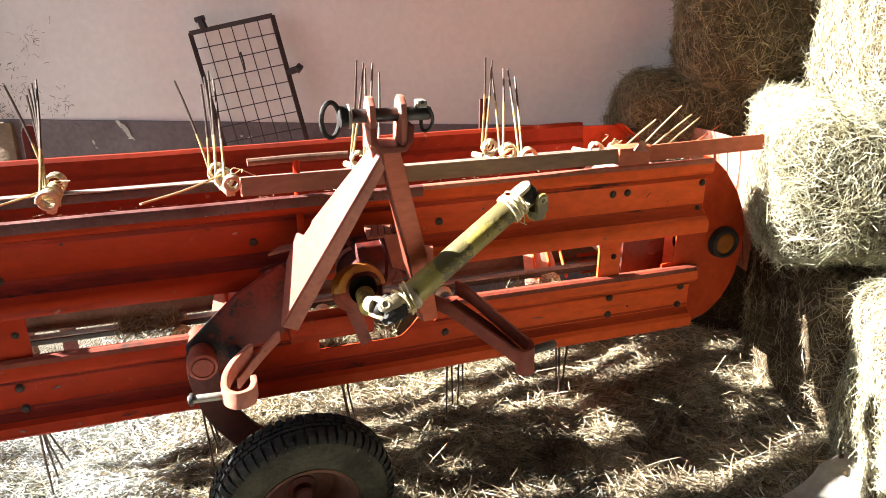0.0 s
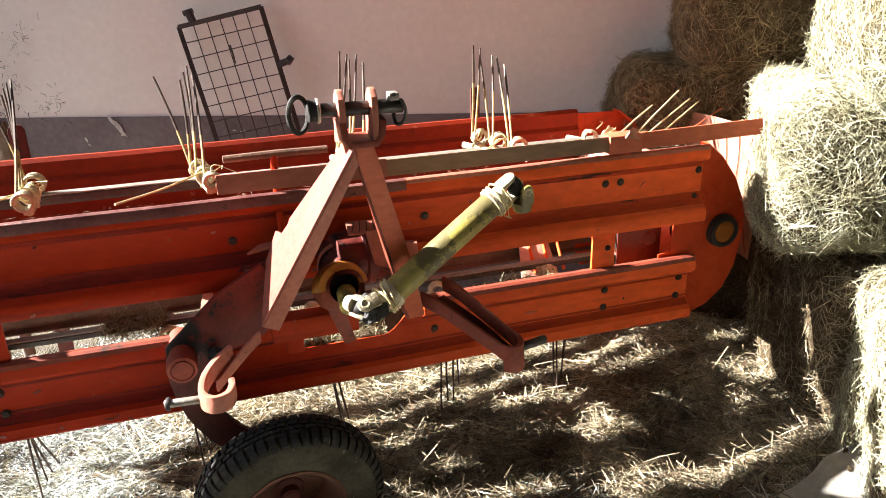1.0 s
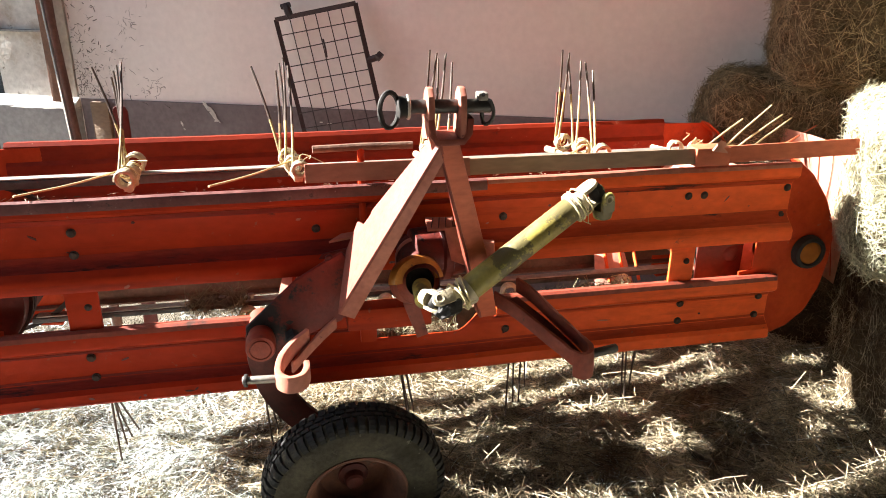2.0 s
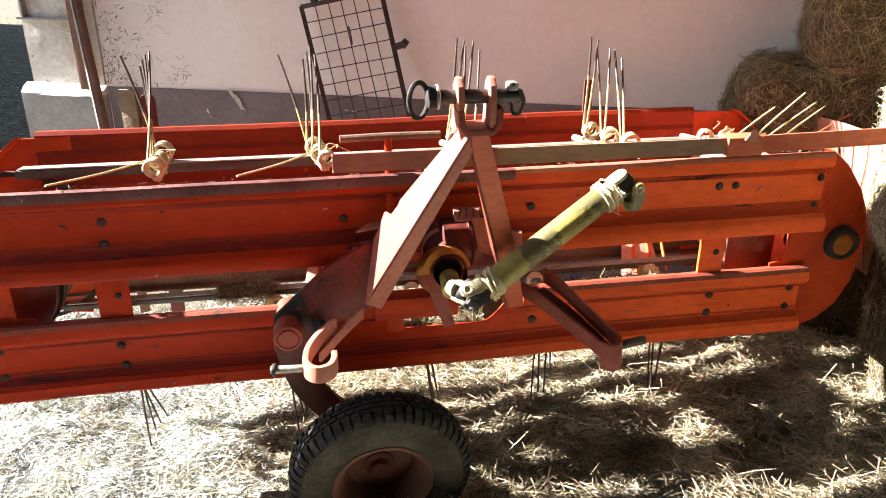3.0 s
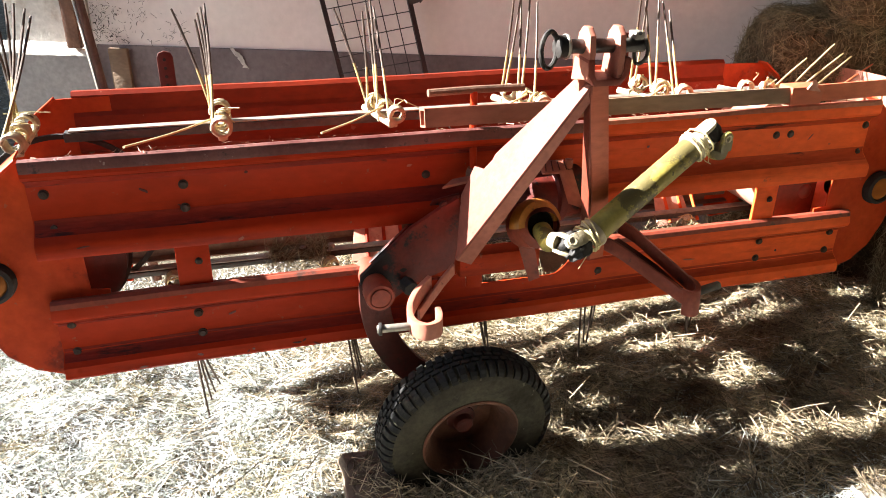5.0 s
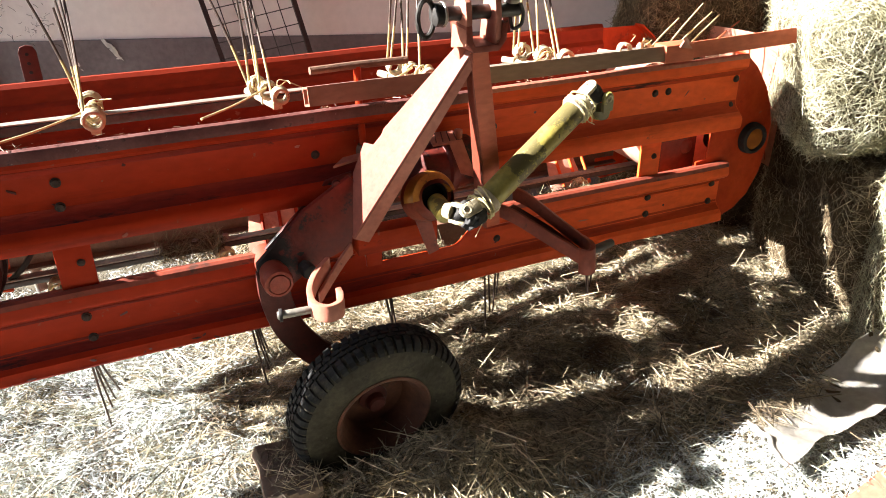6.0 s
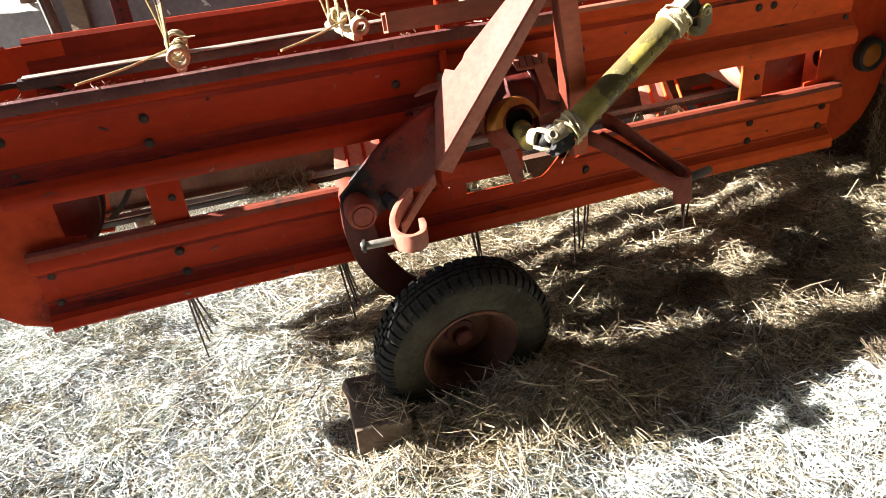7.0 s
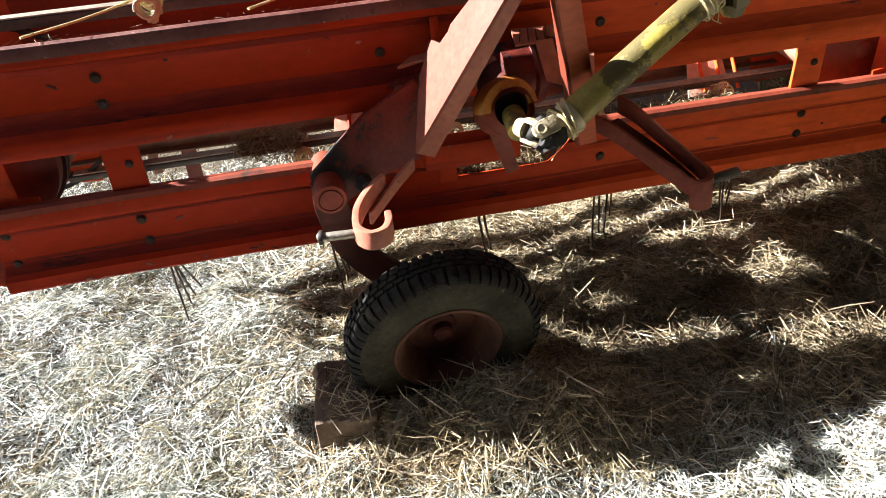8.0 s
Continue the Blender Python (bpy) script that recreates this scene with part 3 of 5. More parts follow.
# dirt caked in the two beams' folds, and overhang shade painted below the lips
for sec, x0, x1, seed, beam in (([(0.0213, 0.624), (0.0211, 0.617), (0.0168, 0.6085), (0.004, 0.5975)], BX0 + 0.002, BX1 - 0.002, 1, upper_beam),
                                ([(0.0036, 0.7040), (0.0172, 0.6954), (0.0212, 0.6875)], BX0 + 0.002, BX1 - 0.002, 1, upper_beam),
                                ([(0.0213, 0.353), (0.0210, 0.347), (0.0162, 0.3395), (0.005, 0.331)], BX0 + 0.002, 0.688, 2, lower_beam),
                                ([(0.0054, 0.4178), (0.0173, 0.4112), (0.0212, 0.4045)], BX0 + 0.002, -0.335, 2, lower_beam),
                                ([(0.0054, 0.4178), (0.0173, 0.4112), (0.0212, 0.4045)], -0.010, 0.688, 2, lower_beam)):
    part("fold_dirt_shade", profile_beam([(y + FY, z) for y, z in sec], 0.0006, x0, x1, 1, 0.0012, 60, seed), CREASE, beam, "dark strip in the fold: caked dirt and painted shade")

# the rear beams, seen from inside
REAR_UP = [(RY - 0.03, 0.737), (RY - 0.004, 0.741), (RY, 0.736), (RY, 0.700), (RY + 0.008, 0.690), (RY + 0.008, 0.610), (RY, 0.600), (RY - 0.004, 0.565), (RY - 0.03, 0.555)]
REAR_LOW = [(RY - 0.02, 0.398), (RY - 0.01, 0.400), (RY, 0.400), (RY + 0.004, 0.388), (RY, 0.378), (RY, 0.335), (RY + 0.003, 0.318), (RY - 0.02, 0.314)]
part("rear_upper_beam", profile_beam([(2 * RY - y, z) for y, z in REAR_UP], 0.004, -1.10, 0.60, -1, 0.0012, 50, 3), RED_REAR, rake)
# pale red strip puts the white of the sunlit edge into colour
part("rear_lit_lip", profile_beam([(RY + 0.031, 0.7380), (RY + 0.004, 0.7424), (RY - 0.0008, 0.7374), (RY - 0.001, 0.7335)], 0.0008, -1.099, 0.599, -1, 0.0012, 50, 3), RED_FADED, rake, "pale strip painting the lit lip of the rear beam")
part("rear_lower_beam", profile_beam(REAR_LOW, 0.004, -1.10, 0.68, -1, 0.001, 50, 4), RUST, rake)
# hidden low bar added to shade a band of the floor
part("shade_bar", profile_beam([(RY - 0.02, 0.222), (RY, 0.226), (RY + 0.004, 0.215), (RY + 0.004, 0.145), (RY, 0.134), (RY - 0.02, 0.130)], 0.004, -1.10, 0.66, -1, 0.001, 50, 6), RUST, rake)
# pale plates paint sunlit triangles on the rear beam, rods their tine shadows
for x0, x1 in ((-0.50, -0.36), (0.385, 0.50)):
    bm = plate([(0, 0), (x1 - x0, 0), (x1 - x0, 0.13), (0.03, 0.13)], (x0, RY - 0.115, 0.30), (1, 0, 0), (0, 0.75, 0.66), 0.004, 0.001)
    gus = part("lit_flange_plate", bm, BLEACHED, rake, "pale sloping plate standing for a sunlit patch of the rear beam")
    for k in range(3):
        x = x0 + 0.045 + 0.045 * k
        part("shadow_stripe", rod([(x, RY - 0.112, 0.308), (x + 0.012, RY - 0.02, 0.389)], 0.005, 8), RED, gus)


def end_outline(right=True):
    pts = [(0.600, 0.734), (0.713, 0.732), (0.758, 0.695), (0.800, 0.640), (0.824, 0.590), (0.838, 0.540), (0.838, 0.480), (0.826, 0.410), (0.798, 0.352),
           (0.757, 0.316), (0.705, 0.296), (0.615, 0.288), (0.600, 0.470), (0.634, 0.474), (0.636, 0.554), (0.600, 0.556)]
    return pts if right else [(-0.42 - x, z) for x, z in pts]


def end_plate(name, right, y, depth, sgn):
    """A rounded end plate with its rim folded inwards."""
    o = end_outline(right)
    bm = plate(o, (0, y, 0), (1, 0, 0), (0, 0, 1), 0.004, 0)
    if sgn > 0:
        bmesh.ops.translate(bm, vec=(0, 0.004, 0), verts=bm.verts)
    cx, cz = (0.66 if right else -1.08), 0.51
    prev = None
    for i in range(1, 12):
        x, z = o[i]
        d = Vector((x - cx, z - cz)).normalized()
        sec = [(0.0, 0.0005), (0.005, 0.002), (0.008, 0.008), (0.009, depth), (0.005, depth), (0.004, 0.009), (-0.002, 0.0048)]
        ring = [bm.verts.new((x + d.x * a, y + sgn * b, z + d.y * a)) for a, b in sec]
        if prev:
            for k in range(len(sec)):
                j = (k + 1) % len(sec)
                bm.faces.new((prev[k], prev[j], ring[j], ring[k]))
        else:
            bm.faces.new(ring)
        prev = ring
    bm.faces.new(prev)
    return part(name, bm, PLATE_RED, rake)


plate_r = end_plate("end_plate", True, 0.0235 + FY, 0.05, 1)
plate_l = end_plate("end_plate", False, 0.0235 + FY, 0.05, 1)
end_plate("end_plate", True, RY, 0.04, -1)
end_plate("end_plate", False, RY, 0.04, -1)
# hidden straps added to break up the sun between the rear beams
for x0, x1 in ((-1.02, -0.90), (-0.655, -0.525), (-0.26, -0.135), (0.12, 0.25), (0.44, 0.54)):
    part("shade_strap", box(x0, x1, RY + 0.012, RY + 0.020, 0.37, 0.60, 0.002), RED_REAR, rake)
# the left beams reach over the plate; a dark bearing with an orange cap sits in each end
for px, pl in ((0.775, plate_r), (-1.215, plate_l)):
    ring = part("bearing_ring", lathe([(0.028, 0.012), (0.032, 0.017), (0.039, 0.014), (0.042, 0.0), (0.042, -0.02)], (px, 0.019 + FY, 0.512), (0, -1, 0), 36), BLACK, pl)
    part("bearing_cap", lathe([(0.0, 0.015), (0.018, 0.0145), (0.026, 0.012), (0.029, 0.009), (0.029, 0.0)], (px, 0.019 + FY, 0.512), (0, -1, 0), 32), CAPMAT, pl)

for x0, x1 in ((-0.894, -0.831), (0.410, 0.470)):
    part("strap", box(x0, x1, 0.012 + FY, 0.020 + FY, 0.43, 0.58, 0.002), RED, rake)
    bolt((x0 + x1) / 2 + 0.01, 0.012 + FY, 0.515, rake, 0.006)

# drums with rubber belts at both ends, and the red inner guards
for cx, dr, dq, dm in ((-1.115, 0.128, 0.088, RED_DARK), (0.69, 0.149, 0.149, BLEACHED)):
    drum = part("drum", lathe([(0.03, -0.180), (dr - 0.011, -0.180), (dr - 0.002, -0.175), (dr, 0.0), (dr, 0.04), (dq - 0.002, 0.175), (dq - 0.011, 0.180), (0.03, 0.180)], (cx, 0.235, 0.512), (0, 1, 0), 48), dm, rake)
    for dy in (-0.14, -0.12):
        part("belt_edge", lathe([(dr - 0.001, -0.006), (dr + 0.0055, -0.005), (dr + 0.0055, 0.005), (dr - 0.001, 0.006)], (cx, 0.235 + dy, 0.512), (0, 1, 0), 48), BLACK, drum)
for hx in (0.60,):
    part("drum_hub", lathe([(0.0, 0.010), (0.014, 0.009), (0.019, 0.005), (0.021, 0.0), (0.036, -0.004), (0.038, -0.010)], (hx, 0.054, 0.500), (0, -1, 0), 28), RED_DARK, rake)
part("guard_sheet", box(0.51, 0.632, 0.05, 0.054, 0.44, 0.60, 0.001), RED_DARK, rake)

# sun-bleached sheet closing the end of the rake, standing between the end plates and the bales
bm = grid_mesh(14, 20, lambda a, b: (0.897 - 0.006 * b + 0.025 * a + 0.005 * math.sin(a * 9 + 3 * b), 0.035 + 0.375 * a, 0.40 + 0.350 * b - 0.020 * a * b))
bmesh.ops.solidify(bm, geom=bm.faces[:], thickness=0.003)
sheet = part("curtain_sheet", bm, BLEACHED, rake, "sun-bleached red sheet at the end of the rake")

sheet_at = lambda a, b: Vector((0.897 - 0.006 * b + 0.025 * a + 0.005 * math.sin(a * 9 + 3 * b), 0.035 + 0.375 * a, 0.40 + 0.350 * b - 0.020 * a * b))
# dark lines painted down the sheet where tine shadows fall on it
rn = random.Random(29)
for k in range(7):
    a0 = 0.05 + 0.14 * k
    pts = [sheet_at(a0 + 0.05 * math.sin(q * 0.5 + k) + 0.01 * q, 0.04 + 0.11 * q) + Vector((-0.0022, 0, 0)) for q in range(9)]
    part("tine_shadow_line", rod(pts, rn.uniform(0.0008, 0.0014), 5), CREASE, sheet)

# guide rails of the belt: dark flat bars, sunlit tops painted as bright strips
for x0, x1, z in ((-1.10, 0.62, 0.700), (-1.06, 0.66, 0.362)):
    rail = part("guide_rail", box(x0, x1, 0.285, 0.315, z - (0.020 if z > 0.5 else 0.013), z, 0.003), STEEL, rake)
    part("rail_lit_top", box(x0 + 0.01, x1 - 0.01, 0.288, 0.312, z + 0.0005, z + 0.004, 0.001), WORN_STEEL, rail)
part("rear_bar", box(-1.05, 0.62, 0.385, 0.41, 0.575, 0.60, 0.003), RUST, rake)
part("belt", lathe([(0.174, -0.005), (0.184, -0.005), (0.184, 0.005), (0.174, 0.005), (0.174, -0.005)], (-1.115, 0.30, 0.512), (0, 1, 0), 64), BLACK, rake)
for x in (-0.625, -0.555):
    part("rail_bolt", rod([(x, 0.30, 0.36), (x, 0.30, 0.378)], 0.008, 8), WORN_STEEL, rake)


# ---- tine clusters ----
def coil_pair(base, tips, turns=3, r=0.022, wire=0.0032, bare=0.45):
    """A double sprung tine: one coil whose two ends run out as straight stalks. Gives the coil and, for each tip, its yellow foot and bare end."""
    base = Vector(base)
    ax = Vector((0.1, 1, 0.05)).normalized()
    out = (sum((Vector(t) for t in tips), Vector()) / len(tips) - base).normalized()
    e1 = (out - ax * out.dot(ax)).normalized()
    e2 = ax.cross(e1)
    n = 14 * turns
    pts = []
    for i in range(n + 1):
        a = i / 14 * math.tau
        pts.append(base + (-e2 * math.cos(a) + e1 * math.sin(a)) * r + ax * (i / n - 0.5) * wire * 2.9 * turns)
    res = []
    for tip, start in zip(tips, (pts[-1], pts[0])):
        tip = Vector(tip)
        side = (tip - start).normalized().orthogonal()
        at = lambda t: start + (tip - start) * t + side * 0.004 * math.sin(t * 3.1)
        res.append((rod([at(t) for t in (0, bare * 0.3, bare * 0.65, bare)], wire, 8), rod([at(t) for t in (bare, bare + (1 - bare) * 0.35, bare + (1 - bare) * 0.7, 1.0)], [wire, wire * 0.95, wire * 0.9, wire * 0.75], 8)))
    return rod(pts, wire * 1.35, 8), res


def tine_cluster(centre, tips, seed, spread=0.06, wrap=True, slant=0.0, line=None, bare=0.42):
    """A tine bar across the belt: three double tines on a bar, tied with pale twine."""
    rnd = random.Random(seed)
    c = Vector(centre)
    node = empty("tine_cluster")
    node.parent = rake
    node.matrix_parent_inverse = Matrix.Translation(-rake.matrix_basis.translation)
    along = Vector((slant, -1, 0)).normalized()
    part("tine_bar", rod([c - along * (spread + 0.06) - Vector((0, 0, 0.026)), c + along * (spread - 0.025) - Vector((0, 0, 0.026))], 0.0085, 12), CREAM).parent = node
    pairs = [tips[k:k + 2] for k in range(0, len(tips), 2)]
    for i, pr in enumerate(pairs):
        t = i / max(len(pairs) - 1, 1) * 2 - 1
        b = c + along * spread * t + Vector((0, 0, rnd.uniform(-0.002, 0.006)))
        coil, stalks = coil_pair(b, pr, 3, rnd.uniform(0.0155, 0.0195), 0.0030, bare=bare)
        part("coil", coil, CREAM).parent = node
        for low, high in stalks:
            part("tine_foot", low, TINE_YELLOW).parent = node
            part("tine", high, TINE).parent = node
        clip = box(-0.010, 0.010, -0.006, 0.006, -0.010, 0.006, 0.003)
        bmesh.ops.transform(clip, matrix=Matrix.Translation(b - along * 0.020 - Vector((0, 0, 0.024))), verts=clip.verts)
        part("tine_clip", clip, CREAM).parent = node
    if wrap:
        for k in range(2):
            a = c + along * rnd.uniform(-spread, spread) + Vector((rnd.uniform(-0.012, 0.008), 0, rnd.uniform(0.0, 0.012)))
            rr = rnd.uniform(0.012, 0.017)
            ax = (along + Vector((rnd.uniform(-0.6, 0.6), 0, rnd.uniform(-0.5, 0.5)))).normalized()
            u = ax.orthogonal().normalized()
            v = ax.cross(u)
            TB = rod([a + (u * math.cos(q / 12 * math.tau) + v * math.sin(q / 12 * math.tau)) * rr + ax * rnd.uniform(-0.002, 0.002) for q in range(12)], 0.0026, 6, None, True)
            part("twine", TB, TWINE).parent = node
        for k in range(3):
            a = c + along * rnd.uniform(-spread, spread) + Vector((0, 0, 0.012))
            TB = rod(curve_pts([a, a + Vector((rnd.uniform(-0.03, 0.03), rnd.uniform(-0.02, 0.02), rnd.uniform(0, 0.02))), a + Vector((rnd.uniform(-0.06, 0.06), rnd.uniform(-0.04, 0.04), rnd.uniform(-0.01, 0.02)))], 4), 0.0011, 5)
            part("twine_end", TB, TWINE).parent = node
    if line:
        p = [c + along * 0.02 + Vector((-0.012, 0, 0.012)), Vector(line)]
        part("twine_line", rod(curve_pts([p[0], (p[0] + p[1]) / 2 + Vector((0, 0, -0.004)), p[1]], 6), 0.0024, 6), TWINE).parent = node
    return node


tine_cluster((-1.165, 0.23, 0.722), [(-1.203, 0.33, 0.925), (-1.185, 0.33, 0.94), (-1.165, 0.34, 0.955), (-1.148, 0.33, 0.955), (-1.130, 0.33, 0.945), (-1.122, 0.33, 0.93)], 1, 0.07)
tine_cluster((-0.782, 0.235, 0.722), [(-0.858, 0.37, 0.932), (-0.812, 0.33, 0.915), (-0.806, 0.33, 0.928), (-0.798, 0.33, 0.940), (-0.790, 0.34, 0.945)], 2, 0.065, line=(-0.955, 0.02, 0.744))
tine_cluster((-0.430, 0.225, 0.728), [(-0.512, 0.38, 0.925), (-0.456, 0.33, 0.922), (-0.447, 0.33, 0.938), (-0.438, 0.33, 0.95), (-0.428, 0.34, 0.93)], 3, 0.060, slant=0.2, line=(-0.60, 0.02, 0.745))
tine_cluster((-0.085, 0.25, 0.728), [(-0.095, 0.33, 0.962), (-0.078, 0.33, 0.955), (-0.070, 0.35, 0.94), (-0.056, 0.33, 0.953), (-0.045, 0.31, 0.935)], 4, 0.060, slant=0.35, line=(-0.24, 0.16, 0.71))
tine_cluster((0.275, 0.25, 0.726), [(0.238, 0.33, 0.957), (0.256, 0.33, 0.950), (0.262, 0.35, 0.93), (0.288, 0.33, 0.929), (0.300, 0.33, 0.926), (0.321, 0.33, 0.905)], 5, 0.065, slant=0.45, line=(0.14, 0.17, 0.705), bare=0.6)
fan = tine_cluster((0.560, 0.25, 0.722), [], 6, 0.045, slant=0.5)
for xc, yc, zc, rc in ((0.535, 0.26, 0.716, 0.016), (0.572, 0.23, 0.720, 0.013)):
    part("coil", coil_pair((xc, yc, zc), [(xc + 0.2, yc + 0.05, zc + 0.07)], 3, rc, 0.0024)[0], CREAM).parent = fan
for xb, zb, xt, zt, tm in ((0.612, 0.714, 0.742, 0.774, TINE_PALE), (0.655, 0.702, 0.822, 0.808, TINE_PALE), (0.655, 0.676, 0.859, 0.782, TINE_PALE), (0.705, 0.676, 0.888, 0.772, TINE_PALE),
                           (0.78, 0.676, 0.968, 0.748, SALMON), (0.88, 0.680, 1.003, 0.722, TINE)):
    st_, en_ = Vector((xb, 0.25, zb)), Vector((xt, 0.30, zt))
    part("tine", rod([st_, st_.lerp(en_, 0.5) + Vector((0, 0, 0.002)), en_], [0.0025, 0.0024, 0.0020], 8), tm).parent = fan
for pts_ in ([(0.560, 0.24, 0.716), (0.600, 0.24, 0.722), (0.650, 0.25, 0.716), (0.695, 0.25, 0.716)], [(0.612, 0.25, 0.714), (0.640, 0.24, 0.700), (0.655, 0.24, 0.684), (0.625, 0.24, 0.680)]):
    part("tine_root", rod(curve_pts([Vector(p) for p in pts_], 5), 0.0030, 7), TINE_YELLOW).parent = fan
for i, x in enumerate((-0.905, -0.545, -0.20, 0.13, 0.455)):
    rn = random.Random(40 + i)
    gap = 0.010 if i < 3 else 0.027
    tips = [(x + (0.020 if i < 3 else -0.045) + gap * k + rn.uniform(-0.004, 0.004), 0.16 + 0.035 * k + rn.uniform(-0.01, 0.01), rn.uniform(0.02, 0.05)) for k in range(4)]
    tine_cluster((x - 0.02, 0.22, 0.335), tips, 20 + i, 0.05, wrap=(i in (0, 1, 4)), bare=0.12)

# hay wads between the beams, on tine bars and lower rail; most unseen sun-blockers
def hay_wad(x0, x1, y0, y1, z, thick, seed, n):
    node = empty("hay_wad", ((x0 + x1) / 2, (y0 + y1) / 2, z))
    tagged(node, "matted hay wad inside the rake, added mostly for shade", "hay", "hay caught in the rake")
    rng = np.random.default_rng(seed)
    bm = bmesh.new()
    bmesh.ops.create_icosphere(bm, subdivisions=4, radius=1)
    P, Q = [], []
    for v_ in bm.verts:
        d = v_.co.copy()
        k = 1 + 0.30 * noise.noise(d * 2.2 + Vector((seed, 0, 0))) + 0.18 * noise.noise(d * 5 + Vector((0, seed, 0)))
        v_.co = Vector((math.copysign(abs(d.x) ** 0.7, d.x) * (x1 - x0) / 2 * k, math.copysign(abs(d.y) ** 0.7, d.y) * (y1 - y0) / 2 * k, d.z * thick / 2 * k))
        P.append(tuple(v_.co))
        Q.append(tuple(d.normalized()))
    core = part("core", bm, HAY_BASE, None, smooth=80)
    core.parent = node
    pick = rng.integers(0, len(P), n)
    # olive-brown stalks carry the shade inside the rake in their colour
    st = strands("loose_hay", np.array(P)[pick] + rng.normal(0, 0.004, (n, 3)), np.array(Q)[pick], (0.02, 0.09), (0.0008, 0.0018), OLIVE_HAY, None, 0.22, seed, 0.004)
    st.parent = node
    tagged(st, kind="stuff")


# the last two wads show in the gap; the others only cast shade
for i, (x0, x1, y0, y1, z, th) in enumerate(((-0.47, -0.22, 0.07, 0.17, 0.318, 0.05), (-0.37, -0.22, 0.17, 0.25, 0.318, 0.04), (-0.10, 0.20, 0.010, 0.055, 0.312, 0.04), (-0.20, -0.07, 0.03, 0.17, 0.310, 0.045), (-0.08, 0.10, 0.035, 0.10, 0.312, 0.04), (0.11, 0.25, 0.03, 0.20, 0.318, 0.05), (0.22, 0.36, 0.012, 0.08, 0.312, 0.045),
                                             (0.31, 0.43, 0.04, 0.20, 0.320, 0.05), (-0.70, -0.57, 0.26, 0.335, 0.366, 0.016), (0.24, 0.44, 0.13, 0.25, 0.340, 0.04))):
    hay_wad(x0, x1, y0, y1, z, th, 60 + i, 700)

# flakes and scratches in the paint of the beams
rn = random.Random(17)
for k in range(34):
    up = k % 2 == 0
    x = rn.uniform(-1.05, 0.60)
    z = rn.choice((rn.uniform(0.625, 0.685), rn.uniform(0.562, 0.580)) if up else (rn.uniform(0.355, 0.400), rn.uniform(0.303, 0.318)))
    y = (0.0212 if z > 0.61 or 0.34 < z < 0.41 else -0.0105 if up else -0.0062)
    if not up and -0.36 < x < -0.02:
        continue
    n = rn.randint(5, 8)
    ln, wd, an = rn.uniform(0.004, 0.016), rn.uniform(0.0015, 0.004), rn.uniform(-0.6, 0.9)
    out = []
    for q in range(n):
        a = q / n * math.tau
        px, pz = ln * math.cos(a) * rn.uniform(0.5, 1), wd * math.sin(a) * rn.uniform(0.5, 1)
        out.append((x + px * math.cos(an) - pz * math.sin(an), z + px * math.sin(an) + pz * math.cos(an)))
    part("paint_flake", plate(out, (0, y + FY + 0.0006, 0), (1, 0, 0), (0, 0, 1), 0.0012, 0), rn.choice((RED_DARK, RED_DARK, RED_FADED, LIP)), upper_beam if up else lower_beam)

# ---- square tube along the top, T-handle, perforated posts ----
def slab(corners, off, w=0.002):
    bm = bmesh.new()
    off = Vector(off)
    lo = [bm.verts.new(c) for c in corners]
    hi = [bm.verts.new(Vector(c) + off) for c in corners]
    bm.faces.new(lo)
    bm.faces.new(hi)
    for k in range(len(lo)):
        j = (k + 1) % len(lo)
        bm.faces.new((lo[k], lo[j], hi[j], hi[k]))
    bmesh.ops.recalc_face_normals(bm, faces=bm.faces)
    return bevel(bm, w)


def diamond_tube(a, b, s, bm=None, hollow=True):
    a, b = Vector(a), Vector(b)
    d = (b - a).normalized()
    up = Vector((0, 0, 1))
    right = d.cross(up).normalized()
    up = right.cross(d)
    ang = radians(14)
    u, v = right * math.cos(ang) + up * math.sin(ang), up * math.cos(ang) - right * math.sin(ang)
    bm = bm or bmesh.new()
    rings = []
    for p, k in ((a + d * 0.03, s - 0.004), (a, s - 0.004), (a, s), (b, s), (b, s - 0.004), (b - d * 0.03, s - 0.004)):
        rings.append([bm.verts.new(p + (u * i + v * j) * k) for i, j in ((-1, -1), (1, -1), (1, 1), (-1, 1))])
    for q, r in zip(rings, rings[1:]):
        for k in range(4):
            bm.faces.new((q[k], q[(k + 1) % 4], r[(k + 1) % 4], r[k]))
    for q in (rings[0], rings[-1]):
        bm.faces.new(q)
    return bevel(bm, 0.0012, 1)


part("square_tube", diamond_tube((-0.413, -0.030, 0.776), (-0.085, -0.026, 0.774), 0.018), TUBE_RED, rake, "square tube with pinkish worn paint")
part("square_tube", diamond_tube((-0.12, -0.025, 0.773), (0.55, -0.018, 0.770), 0.0165), TUBE_RUST, rake, "rusty brown square tube")
part("square_tube", diamond_tube((0.43, -0.020, 0.770), (0.828, -0.014, 0.774), 0.0180), SALMON, rake, "salmon-red square tube end")
clamp = part("clamp", box(0.418, 0.500, -0.0415, 0.004, 0.7515, 0.7925, 0.004), SALMON, rake)
part("clamp_flap", slab([(0.452, -0.046, 0.786), (0.462, -0.047, 0.800), (0.480, -0.030, 0.803), (0.497, -0.022, 0.796), (0.490, -0.046, 0.780)], (0, 0.004, 0.003), 0.001), RED_FADED, clamp)
handle = part("adjusting_rod", rod([(-0.300, 0.0, 0.815), (-0.3005, -0.002, 0.73), (-0.300, -0.012, 0.655)], 0.0075, 10), RED, rake)
